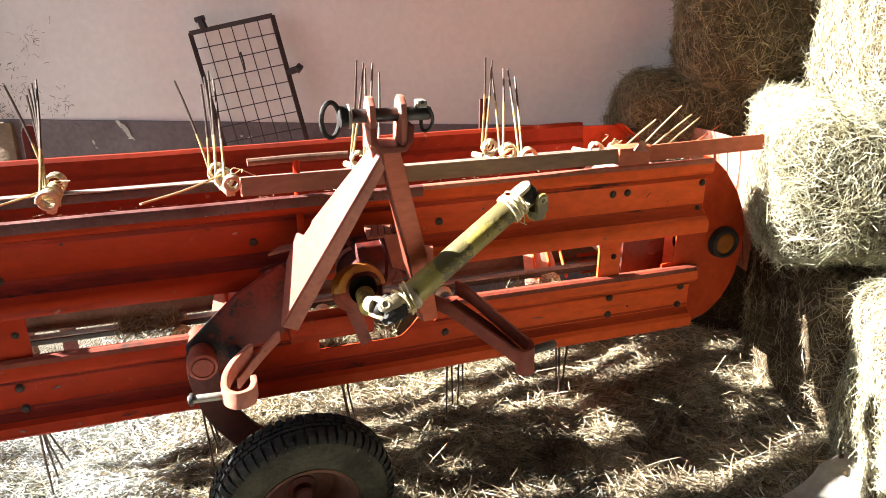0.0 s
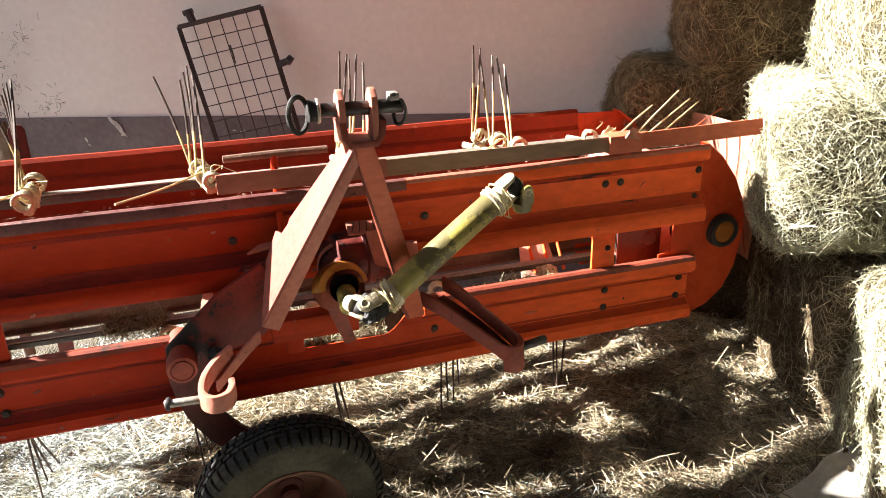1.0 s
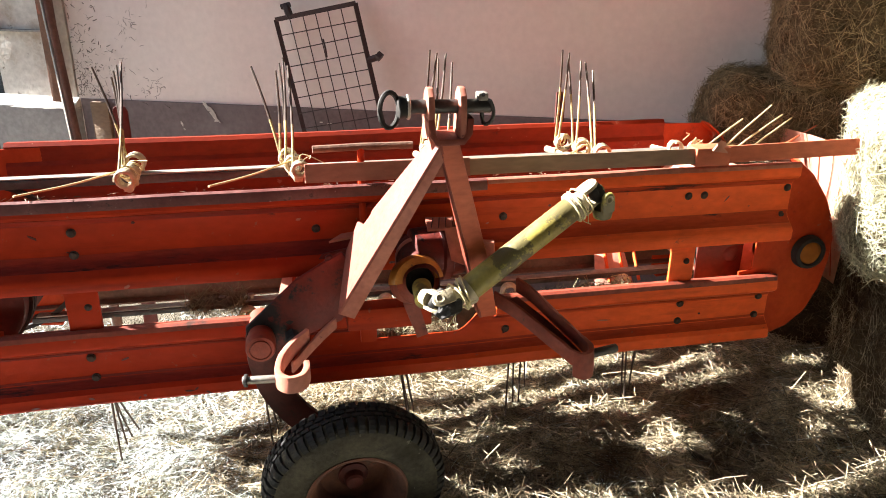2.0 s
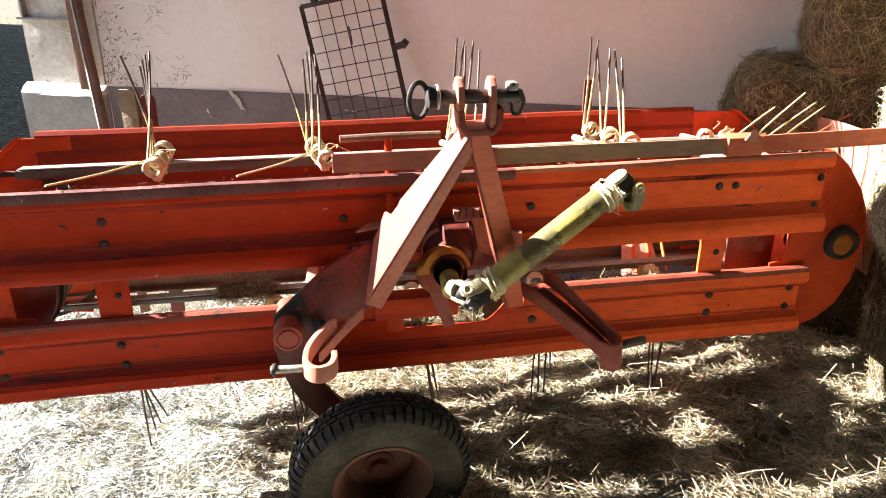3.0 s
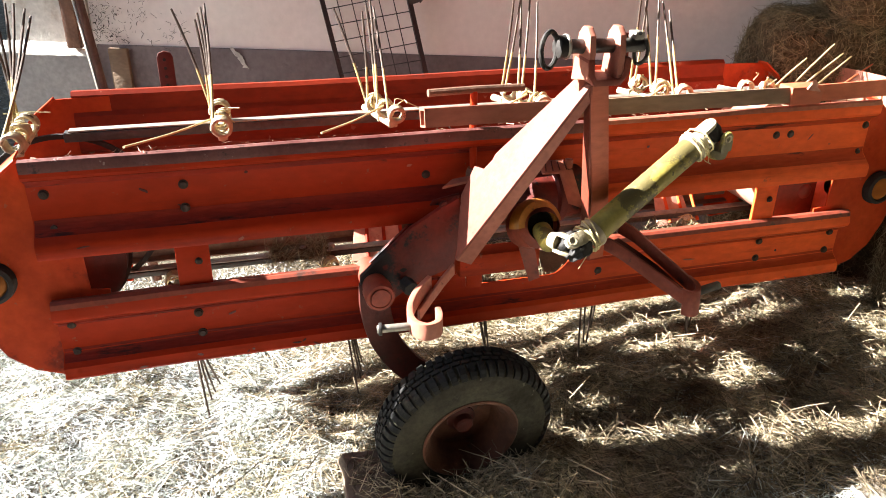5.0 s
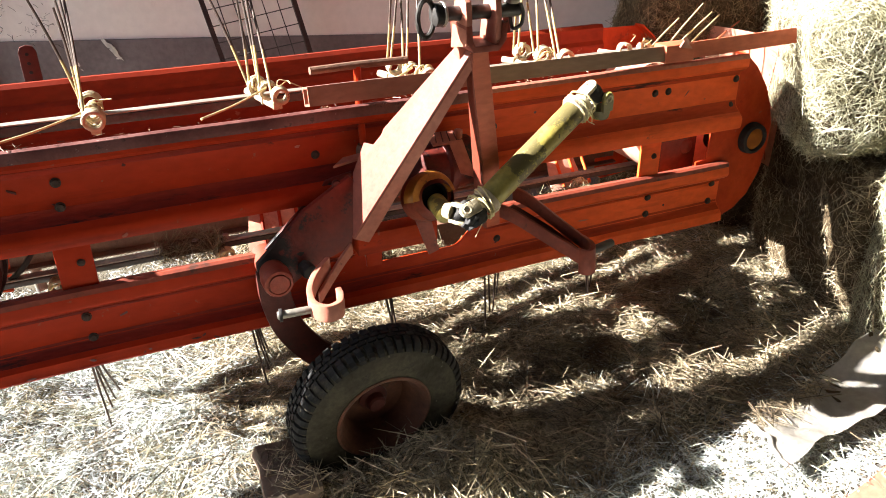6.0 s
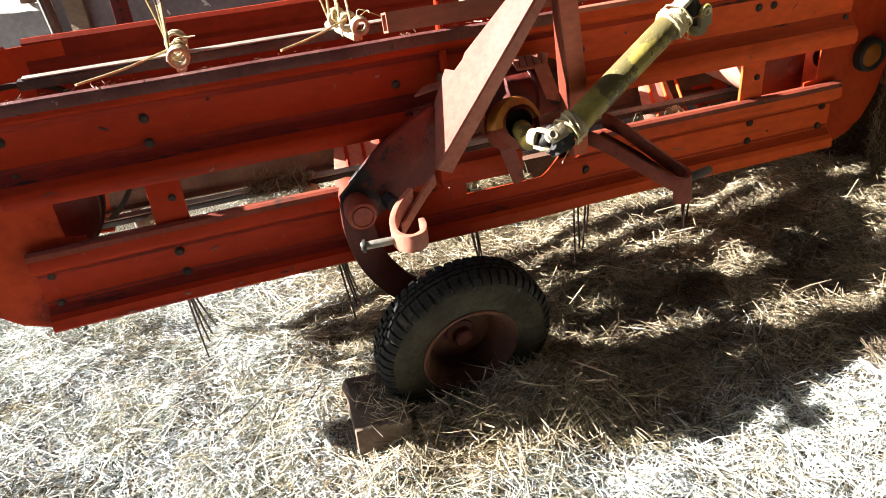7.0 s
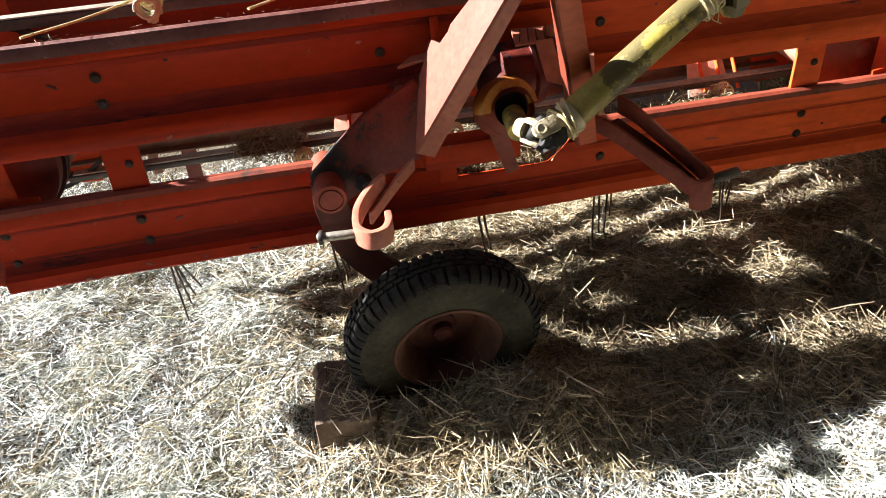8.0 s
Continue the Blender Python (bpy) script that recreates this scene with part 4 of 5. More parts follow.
part("handle", rod([(-0.395, -0.004, 0.817), (-0.30, 0.0, 0.818), (-0.194, 0.004, 0.816)], 0.0075, 10), RUST, handle)
part("nut", lathe([(0.0, 0.01), (0.014, 0.009), (0.017, 0.0), (0.017, -0.008), (0.0, -0.009)], (-0.300, -0.013, 0.652), (0, 0, 1), 6), RUST, handle)
part("stop_plate", plate([(-0.05, -0.004), (0.03, -0.008), (0.045, 0.006), (-0.02, 0.014)], (-0.325, -0.03, 0.638), (1, 0.1, 0.15), (0, 1, 0.2), 0.006), RED_FADED, handle)
post = part("support_post", box(0.293, 0.319, 0.497, 0.505, 0.30, 0.822, 0.002), RED_DARK, rake, "flat upright with a row of punched holes")
for k in range(9):
    part("hole", lathe([(0.0, 0.0005), (0.0045, 0.0005), (0.005, -0.001)], (0.306, 0.497, 0.81 - k * 0.02), (0, -1, 0), 10), BLACK, post)
# a punched stake standing behind the rake
stake = part("punched_stake", plate([(-0.022, -0.12), (0.022, -0.12), (0.022, 0.728), (0.016, 0.741), (0.0, 0.746), (-0.016, 0.741), (-0.022, 0.728)], (-0.915, 0.90, 0), (1, 0, 0), (0, 0, 1), 0.008, 0.002), RED_DARK)
tagged(stake, "dark red punched flat-iron stake standing in the floor", "stake")
for k in range(14):
    part("hole", lathe([(0.0, 0.0005), (0.0045, 0.0005), (0.0050, -0.001)], (-0.917, 0.8915, 0.722 - k * 0.024), (0, -1, 0), 10), BLACK, stake)

# ---- three-point hitch ----
hitch = part("bracket", plate([(-0.550, 0.470), (-0.548, 0.415), (-0.530, 0.392), (-0.505, 0.396), (-0.44, 0.440), (-0.355, 0.470), (-0.335, 0.60), (-0.350, 0.620), (-0.385, 0.602), (-0.445, 0.566)],
             (0, -0.055, 0), (1, 0, 0), (0, 0, 1), 0.014, 0.003), GRIMY, rake, "greasy dark red hitch bracket plate")
part("bracket", plate([(-0.54, 0.46), (-0.52, 0.40), (-0.44, 0.430), (-0.36, 0.44), (-0.33, 0.61), (-0.385, 0.60)], (0, -0.012, 0), (1, 0, 0), (0, 0, 1), 0.01, 0.002), GRIMY, rake)
part("grease_lump", lathe([(0.0, 0.014), (0.014, 0.012), (0.024, 0.006), (0.028, 0.0)], (-0.462, -0.055, 0.468), (0, -1, -0.2), 12), BLACK, rake)
part("boss", lathe([(0, -0.128), (0.019, -0.128), (0.0195, -0.124), (0.0212, -0.124), (0.0218, -0.127), (0.027, -0.126), (0.0295, -0.120), (0.0295, -0.09), (0.026, -0.085), (0.026, 0.01)],
     (-0.521, 0, 0.450), (0, 1, 0), 36), RED_DULL, rake)
part("bolt_head", cyl((-0.46, -0.078, 0.452), (-0.455, -0.112, 0.452), 0.016, seg=6, w=0.003), BLACK, rake)
part("stud", cyl((-0.375, -0.052, 0.604), (-0.376, -0.066, 0.605), 0.009, seg=12, w=0.003), RED_DARK, rake)
part("cross_bar", box(-0.345, -0.168, -0.078, -0.030, 0.446, 0.494, 0.005), RED, rake)
part("lug", box(-0.315, -0.280, -0.036, -0.026, 0.395, 0.47, 0.003), RED, rake)

# the A-frame: a wide angled left leg, a narrow right leg and the top clevis with its pin
TIP, LT2 = Vector((-0.368, -0.119, 0.511)), Vector((-0.196, -0.284, 0.888))
LEG = [TIP, LT2, (-0.205, -0.240, 0.889), (-0.218, -0.221, 0.864), (-0.292, -0.113, 0.722), (-0.297, -0.111, 0.710), (-0.309, -0.096, 0.688), (-0.317, -0.065, 0.684), (-0.341, -0.058, 0.622)]
LEG_N = (LT2 - TIP).cross(Vector(LEG[-1]) - TIP).normalized()
LEG = [Vector(q) - LEG_N * (Vector(q) - TIP).dot(LEG_N) for q in LEG]


part("a_frame_leg", slab(LEG, LEG_N * 0.007 * (-1 if LEG_N.x < 0 else 1)), LEG_PAINT, rake, "broad sun-bleached plate leg of the hitch frame")
part("a_frame_web", slab([TIP + Vector((0.002, 0.004, -0.003)), (-0.334, -0.116, 0.494), (-0.181, -0.278, 0.870), LT2 + Vector((0.002, 0.004, 0))], Vector((0, 0.008, 0.003))), RED_FADED, rake)
RT0, RT1 = Vector((-0.198, -0.284, 0.885)), Vector((-0.163, -0.282, 0.885))
RB0, RB1 = Vector((-0.074, -0.112, 0.470)), Vector((-0.034, -0.105, 0.470))
part("a_frame_leg", slab([RT0, RT1, Vector((-0.082, -0.183, 0.640)), RB1, RB0, Vector((-0.120, -0.187, 0.645))], Vector((0.0, 0.008, 0.003))), SALMON, rake)
# duller than the leg: shade on this face put into the colour
part("a_frame_web", slab([RT0, RB0, RB0 + Vector((0, 0.04, 0)), RT0 + Vector((0, 0.022, 0.0))], Vector((0.006, 0, 0))), RED_DULL, rake)
clev = part("clevis", band([(-0.219, -0.262, 0.940), (-0.217, -0.262, 0.915), (-0.209, -0.262, 0.902), (-0.166, -0.262, 0.902), (-0.157, -0.262, 0.915), (-0.155, -0.262, 0.940)], (0, 1, 0.05), 0.060, 0.011, 0.002), RED_DULL, rake)
for x in (-0.226, -0.161):
    ear = [(-0.320, 0.905), (-0.322, 0.945), (-0.318, 0.972), (-0.305, 0.984), (-0.290, 0.984), (-0.277, 0.972), (-0.270, 0.945), (-0.262, 0.893)]
    part("ear", plate([(-y - 0.29, z - 0.94) for y, z in ear], (x + (0.013 if x < -0.2 else 0.0), -0.29, 0.94), (0, -1, 0), (0, 0, 1), 0.011, 0.003), RED_FADED, clev)
part("weld_plate", slab([(-0.214, -0.270, 0.899), (-0.160, -0.270, 0.899), (-0.166, -0.262, 0.868), (-0.206, -0.262, 0.868)], (0, 0.020, 0), 0.002), RED_FADED, clev)
pin = part("top_link_pin", cyl((-0.262, -0.294, 0.953), (-0.116, -0.294, 0.951), 0.0115, seg=20, w=0.002), STEEL, rake, "steel top-link pin with ring and cotter")
part("pin_head", lathe([(0.0, 0.013), (0.013, 0.012), (0.018, 0.009), (0.018, -0.003), (0.014, -0.008), (0.012, -0.010)], (-0.258, -0.294, 0.953), (-1, 0, 0), 20), BLACK, pin)
part("pin_collar", lathe([(0.0185, -0.001), (0.0198, -0.002), (0.0198, -0.005), (0.0185, -0.006)], (-0.256, -0.294, 0.953), (-1, 0, 0), 24), WORN_STEEL, pin)
part("pull_ring", rod([(-0.279 - 0.016 * math.cos(a) - 0.004, -0.300 - 0.006 * math.cos(a), 0.950 + 0.028 * math.sin(a)) for a in [k / 24 * math.tau for k in range(24)]], 0.0042, 8, None, True), BLACK, pin)
part("cotter", rod(curve_pts([(-0.133, -0.31, 0.972), (-0.130, -0.300, 0.968), (-0.130, -0.292, 0.940), (-0.127, -0.296, 0.922), (-0.117, -0.304, 0.928), (-0.114, -0.306, 0.945), (-0.120, -0.305, 0.962)], 5), 0.0032, 7), STEEL, pin)
part("cotter_head", box(-0.140, -0.124, -0.309, -0.285, 0.962, 0.974, 0.002), WORN_STEEL, pin)

# lower hooks: flat bars bent round and standing on edge
hl = curve_pts([(-0.428, -0.145, 0.498), (-0.461, -0.172, 0.487), (-0.481, -0.201, 0.477), (-0.488, -0.232, 0.471), (-0.485, -0.255, 0.470), (-0.468, -0.272, 0.470),
                (-0.446, -0.265, 0.470), (-0.436, -0.243, 0.471), (-0.435, -0.226, 0.475)], 5)
hook = part("hitch_hook", band(hl, (0, 0.12, 1), 0.032, 0.0115, 0.0025), RED_FADED, rake)
part("hook_arm", band([(-0.372, -0.118, 0.503), (-0.40, -0.140, 0.490), (-0.430, -0.163, 0.472), (-0.462, -0.190, 0.452)], (0, 0.1, 1), 0.022, 0.007), RED_FADED, hook)
pl = part("hitch_pin", cyl((-0.490, -0.246, 0.453), (-0.552, -0.236, 0.450), 0.0075, seg=14, w=0.0015), WORN_STEEL, hook)
part("pin_collar", cyl((-0.543, -0.2375, 0.450), (-0.549, -0.2365, 0.450), 0.012, seg=14, w=0.001), STEEL, pl)
hr = curve_pts([(-0.01, -0.080, 0.510), (0.03, -0.110, 0.489), (0.085, -0.165, 0.450), (0.108, -0.195, 0.436), (0.122, -0.213, 0.426), (0.142, -0.220, 0.420), (0.160, -0.212, 0.420),
                (0.167, -0.196, 0.424), (0.158, -0.178, 0.434), (0.110, -0.130, 0.478), (0.070, -0.09, 0.515), (0.045, -0.06, 0.528)], 5)
hr = [p + Vector((-0.024, 0, 0.004)) for p in hr]
hook2 = part("hitch_hook", band(hr, (0, 0.12, 1), 0.031, 0.010), RED_DULL, rake)
part("hook_eye", band([p + Vector((0, 0, 0.0015)) for p in hr[20:41]], (0, 0.12, 1), 0.056, 0.0115), RED_DULL, hook2)
part("hook_floor", slab([(-0.02, -0.085, 0.482), (0.062, -0.165, 0.425), (0.101, -0.200, 0.40), (0.131, -0.19, 0.40), (0.081, -0.13, 0.445), (0.021, -0.065, 0.485)], (0, 0, 0.006), 0.001), RED_DARK, hook2)
part("hitch_pin", cyl((0.140, -0.200, 0.410), (0.204, -0.188, 0.412), 0.0095, seg=14, w=0.002), STEEL, hook2)

# ---- gearbox and drive shaft ----
# dark greasy red takes in the shade that lies on the gearbox
gear = part("gearbox", lathe([(0.0, -0.075), (0.040, -0.075), (0.052, -0.070), (0.055, -0.02), (0.062, -0.016), (0.062, 0.0), (0.055, 0.004), (0.055, 0.055), (0.046, 0.064), (0.0, 0.066)],
                              (-0.135, -0.045, 0.602), (1, 0.12, 0), 40), GRIMY, rake)
part("gearbox_neck", lathe([(0.036, -0.06), (0.036, 0.0), (0.045, 0.03), (0.050, 0.04), (0.050, 0.07)], (-0.195, -0.095, 0.585), (0.15, 1, 0.12), 28), RED_DARK, gear)
# pale red lid: glaring sun on the gearbox top put into the colour
part("gearbox_lid", slab([(-0.180, -0.086, 0.660), (-0.124, -0.084, 0.658), (-0.120, -0.050, 0.672), (-0.178, -0.050, 0.674)], (0, -0.002, 0.005), 0.001), RED_FADED, gear, "pale lid plate in the white of its sunlit top")
for k in range(4):
    part("lid_crack", rod([(-0.172 + 0.015 * k, -0.084, 0.6670), (-0.163 + 0.013 * k, -0.056, 0.6775)], 0.0012, 5), RED_DARK, gear)
part("neck_band", lathe([(0.0505, 0.030), (0.0525, 0.034), (0.0525, 0.044), (0.0505, 0.048)], (-0.195, -0.095, 0.585), (0.15, 1, 0.12), 28), RED_FADED, gear, "worn pale band round the neck")
part("shoulder_plate", slab([(-0.146, -0.090, 0.662), (-0.116, -0.090, 0.664), (-0.108, -0.138, 0.600), (-0.140, -0.130, 0.612)], (0, 0.003, 0.004), 0.001), RED_FADED, gear)
part("guard_strap", slab([(-0.250, -0.130, 0.560), (-0.212, -0.137, 0.545), (-0.184, -0.120, 0.448), (-0.206, -0.118, 0.440)], (0, 0.005, 0), 0.001), RED_DULL, gear)
part("filler_plug", cyl((-0.105, -0.045, 0.655), (-0.104, -0.045, 0.674), 0.009, seg=8, w=0.002), RED_FADED, gear)
part("gearbox_flange", slab([(-0.072, -0.065, 0.53), (-0.036, -0.09, 0.53), (-0.042, -0.09, 0.630), (-0.074, -0.065, 0.625)], (0.004, 0.012, 0), 0.002), RED_FADED, gear)
gd = Vector((0.22, -1, 0.40)).normalized()
gu = gd.cross(Vector((0, 0, 1))).normalized()
gv = gu.cross(gd)
GC = Vector((-0.208, -0.150, 0.582))
bm = bmesh.new()
rings = []
for k in range(25):
    a = radians(2 + 176 * k / 24)
    d = gu * math.cos(a) + gv * math.sin(a)
    flare = 1.0 + 0.10 * max(0, math.cos(a)) ** 3
    rings.append([bm.verts.new(GC + d * r_ * flare + gd * h_) for r_, h_ in ((0.031, -0.010), (0.034, 0.006), (0.048, 0.007), (0.052, 0.0), (0.052, -0.020), (0.048, -0.022), (0.046, -0.004), (0.035, -0.006))])
for a_, b_ in zip(rings, rings[1:]):
    for k in range(8):
        bm.faces.new((a_[k], a_[(k + 1) % 8], b_[(k + 1) % 8], b_[k]))
bm.faces.new(rings[0])
bm.faces.new(rings[-1])
guard = part("shaft_guard", bm, ORANGE, rake, "chipped orange-yellow half guard round the drive stub")
part("guard_collar", lathe([(0.030, 0.004), (0.036, 0.0), (0.046, -0.004), (0.046, -0.05), (0.03, -0.06)], GC, gd, 32), RED_DULL, guard)
part("guard_hollow", lathe([(0.0, -0.016), (0.030, -0.016), (0.0315, 0.002)], GC, gd, 30), BLACK, guard)
part("stub", cyl(GC + Vector((0.004, 0.0, -0.010)), GC + Vector((0.000, -0.055, -0.016)), 0.019, seg=20, w=0.003), YELLOW, guard)

PA, PB = Vector((-0.140, -0.232, 0.588)), Vector((0.094, -0.182, 0.733))
pd = (PB - PA).normalized()
PL = (PB - PA).length
shaft = part("drive_shaft", lathe([(0.018, -0.002), (0.0235, 0.0), (0.0245, 0.004), (0.0245, PL - 0.004), (0.0235, PL), (0.018, PL + 0.002)],
             PA, pd, 32), YELLOW, rake, "drive shaft tube in chipped yellow paint with grimy steel joints")
rn = random.Random(7)


def lump(c, r, stretch, seed, m, n, parent, rough=0.35):
    """An uneven dark lump, drawn out along an axis."""
    bm = bmesh.new()
    bmesh.ops.create_icosphere(bm, subdivisions=3, radius=1)
    ax = Vector(stretch[0]).normalized()
    for v_ in bm.verts:
        p = v_.co * (1 + rough * noise.noise(v_.co * 1.9 + Vector((seed, 2, 5))) + rough * 0.5 * noise.noise(v_.co * 4.5 + Vector((1, seed, 3))))
        v_.co = Vector(c) + (p + ax * p.dot(ax) * (stretch[1] - 1)) * r
    return part(n, bm, m, parent)


for at, sg in ((PA, 1), (PB, -1)):
    part("collar", lathe([(0.019, -0.013), (0.0275, -0.012), (0.0295, -0.006), (0.028, 0.004), (0.025, 0.006)], at + pd * 0.004 * sg, pd * -sg, 28), CREAM, shaft)
    u = pd.orthogonal().normalized()
    v = pd.cross(u)
    for k in range(3 if sg > 0 else 4):
        tl, ph = rn.uniform(-0.011, 0.011), rn.uniform(0, 6.28)
        pts = [at - pd * sg * (0.010 - 0.008 * k) + (u * math.cos(q / 20 * math.tau) + v * math.sin(q / 20 * math.tau)) * (0.0290 + 0.0012 * math.sin(q * 1.7 + k)) + pd * tl * math.cos(q / 20 * math.tau + ph) for q in range(20)]
        part("tie", rod(pts, rn.uniform(0.0018, 0.0028), 6, None, True), TWINE, shaft)
    for k in range(2):
        a_ = at + pd * sg * rn.uniform(-0.02, 0.012) + Vector((rn.uniform(-0.014, 0.014), -0.026, rn.uniform(-0.02, 0.006)))
        part("tie_end", rod(curve_pts([a_, a_ + Vector((rn.uniform(-0.012, 0.012), -0.006, rn.uniform(-0.018, 0.004))), a_ + Vector((rn.uniform(-0.022, 0.022), -0.004, rn.uniform(-0.036, -0.006)))], 4), 0.0009, 5), TWINE, shaft)


def fork(centre, d, e, size, material, parent):
    """One fork of a universal joint: a hub and two eared arms; d runs from the cross to the hub, e to the ears."""
    c, d = Vector(centre), Vector(d).normalized()
    e = (Vector(e) - d * Vector(e).dot(d)).normalized()
    f = d.cross(e)
    bm = cyl(c + d * size * 1.75, c + d * size * 0.95, size * 0.66, size * 0.80, seg=20)
    for sg in (1, -1):
        o = c + e * sg * size * 0.60
        outline = [(-0.50, 1.05), (-0.52, 0.35), (-0.48, -0.15), (-0.27, -0.44), (0.0, -0.52), (0.27, -0.44), (0.48, -0.15), (0.52, 0.35), (0.50, 1.05)]
        lo = [bm.verts.new(o + f * a * size + d * b * size - e * sg * size * 0.04) for a, b in outline]
        hi = [bm.verts.new(o + f * a * size * 0.92 + d * b * size + e * sg * size * 0.28) for a, b in outline]
        bm.faces.new(lo)
        bm.faces.new(hi)
        for k in range(len(lo)):
            j = (k + 1) % len(lo)
            bm.faces.new((lo[k], lo[j], hi[j], hi[k]))
    bmesh.ops.recalc_face_normals(bm, faces=bm.faces)
    bevel(bm, size * 0.08, 2, 45)
    part("joint_fork", bm, material, parent)
    for sg in (1, -1):
        a = c + e * sg * size * 0.55
        part("joint_cap", lathe([(0.0, 0.30 * size), (0.16 * size, 0.30 * size), (0.18 * size, 0.36 * size), (0.28 * size, 0.38 * size), (0.31 * size, 0.33 * size), (0.31 * size, -0.1 * size)], a, e * sg, 20), CREAM, parent)
    part("joint_cross", rod([c - e * size * 0.6, c + e * size * 0.6], size * 0.24, 12), BLACK, parent)


LJ = PA + Vector((-0.051, -0.012, -0.009))
fork(LJ, PA - LJ, (-0.35, -0.75, 0.55), 0.028, CREAM, shaft)
fork(LJ, (-0.55, 0.80, 0.05), (0.25, 0.1, 1), 0.022, CREAM, shaft)
# black lumps: grease, and the dark hollow of each joint painted in
lump(LJ + pd * 0.018 + Vector((0.004, -0.014, -0.016)), 0.0175, (pd, 1.5), 3, BLACK, "greasy_hollow", shaft)
lump(LJ + pd * 0.004 + Vector((0.004, 0.004, 0.004)), 0.017, (pd, 1.5), 8, BLACK, "greasy_hollow", shaft)
UJ = PB + pd * 0.040
fork(UJ, -pd, (-0.45, -0.25, 0.85), 0.027, CREAM, shaft)
fork(UJ + Vector((0.020, -0.004, -0.006)), (0.10, 0.12, -0.95), (0.10, -0.95, 0.25), 0.027, YELLOW, shaft)
lump(UJ + Vector((0.004, -0.004, 0.0)), 0.0145, (pd.cross(Vector((0, -1, 0))), 1.5), 5, BLACK, "greasy_hollow", shaft)

# ---- wheel and its arm ----
WC = Vector((-0.350, -0.153, 0.128))
WAX = Vector((0.049, -1, -0.143)).normalized()
arm_pts = curve_pts([(-0.521, -0.055, 0.452), (-0.520, -0.052, 0.39), (-0.500, -0.045, 0.31), (-0.455, -0.035, 0.235), (-0.40, -0.028, 0.18), (WC.x, -0.02, WC.z)], 6)
part("wheel_arm", band(arm_pts, (0, 1, 0), 0.016, 0.062, 0.003), RED_DARK, rake)
wheel = part("wheel", lathe([(0.036, -0.03), (0.032, 0.004), (0.022, 0.010), (0.020, 0.024), (0.016, 0.028), (0.0, 0.029)], WC - WAX * 0.022, WAX, 24), RED_DARK, rake, "small rubber-tyred wheel with a rusty rim")
part("rim", lathe([(0.030, -0.022), (0.050, -0.026), (0.070, -0.022), (0.078, -0.008), (0.084, 0.016), (0.090, 0.022), (0.096, 0.040), (0.104, 0.046), (0.108, 0.044), (0.104, 0.036), (0.097, 0.026),
     (0.097, -0.045), (0.106, -0.052)], WC, WAX, 48), RIM, wheel)
for k in range(4):
    a = k / 4 * math.tau + 0.4
    u = WAX.orthogonal().normalized()
    v = WAX.cross(u)
    c = WC + (u * math.cos(a) + v * math.sin(a)) * 0.052 - WAX * 0.026
    part("wheel_nut", cyl(c, c - WAX * 0.010, 0.009, seg=6, w=0.002), RUST, wheel)
tyre_prof = [(0.100, 0.034), (0.104, 0.040), (0.112, 0.043), (0.116, 0.0425), (0.119, 0.0445), (0.135, 0.0465), (0.152, 0.0460), (0.166, 0.043), (0.177, 0.039), (0.184, 0.031), (0.188, 0.016), (0.189, 0.0),
             (0.188, -0.016), (0.184, -0.031), (0.177, -0.039), (0.166, -0.043), (0.150, -0.0465), (0.120, -0.0445), (0.104, -0.040), (0.100, -0.034), (0.100, 0.034)]
tyre = part("tyre", lathe(tyre_prof, WC, WAX, 96), SIDEWALL, wheel, "dusty block-tread rubber tyre", smooth=50)
bm = bmesh.new()
u = WAX.orthogonal().normalized()
v = WAX.cross(u)
NB = 56
rn = random.Random(5)
for k in range(NB):
    # shoulder lugs running down onto the sidewall, and two staggered centre ribs
    for rows_, da, fill in ((((0.1935, 0.014), (0.1930, 0.026), (0.188, 0.0355), (0.181, 0.0410), (0.174, 0.0435)), 0.0, 0.72),
                            (((0.1935, -0.014), (0.1930, -0.026), (0.188, -0.0355), (0.181, -0.0410), (0.174, -0.0435)), 0.5, 0.72),
                            (((0.1940, 0.002), (0.1938, 0.011)), 0.25, 0.88), (((0.1940, -0.011), (0.1940, -0.002)), 0.75, 0.88)):
        w_ = math.tau / NB * fill
        a0 = (k + da) / NB * math.tau
        wear = rn.uniform(-0.0010, 0.0004)
        rings = []
        for r_, hh in rows_:
            low_ = 0.012 if r_ > 0.175 else 0.004
            rings.append([bm.verts.new(WC + (u * math.cos(aa) + v * math.sin(aa)) * rr + WAX * (hh if rr > r_ - 0.002 else hh * 0.86)) for aa, rr in ((a0, r_ - low_), (a0 + 0.06 * w_, r_ + wear), (a0 + 0.94 * w_, r_ + wear), (a0 + w_, r_ - low_))])
        for p0, p1 in zip(rings, rings[1:]):
            for q in range(4):
                bm.faces.new((p0[q], p0[(q + 1) % 4], p1[(q + 1) % 4], p1[q]))
        bm.faces.new(rings[0])
        bm.faces.new(rings[-1])
part("tread", bm, RUBBER, wheel, smooth=0)

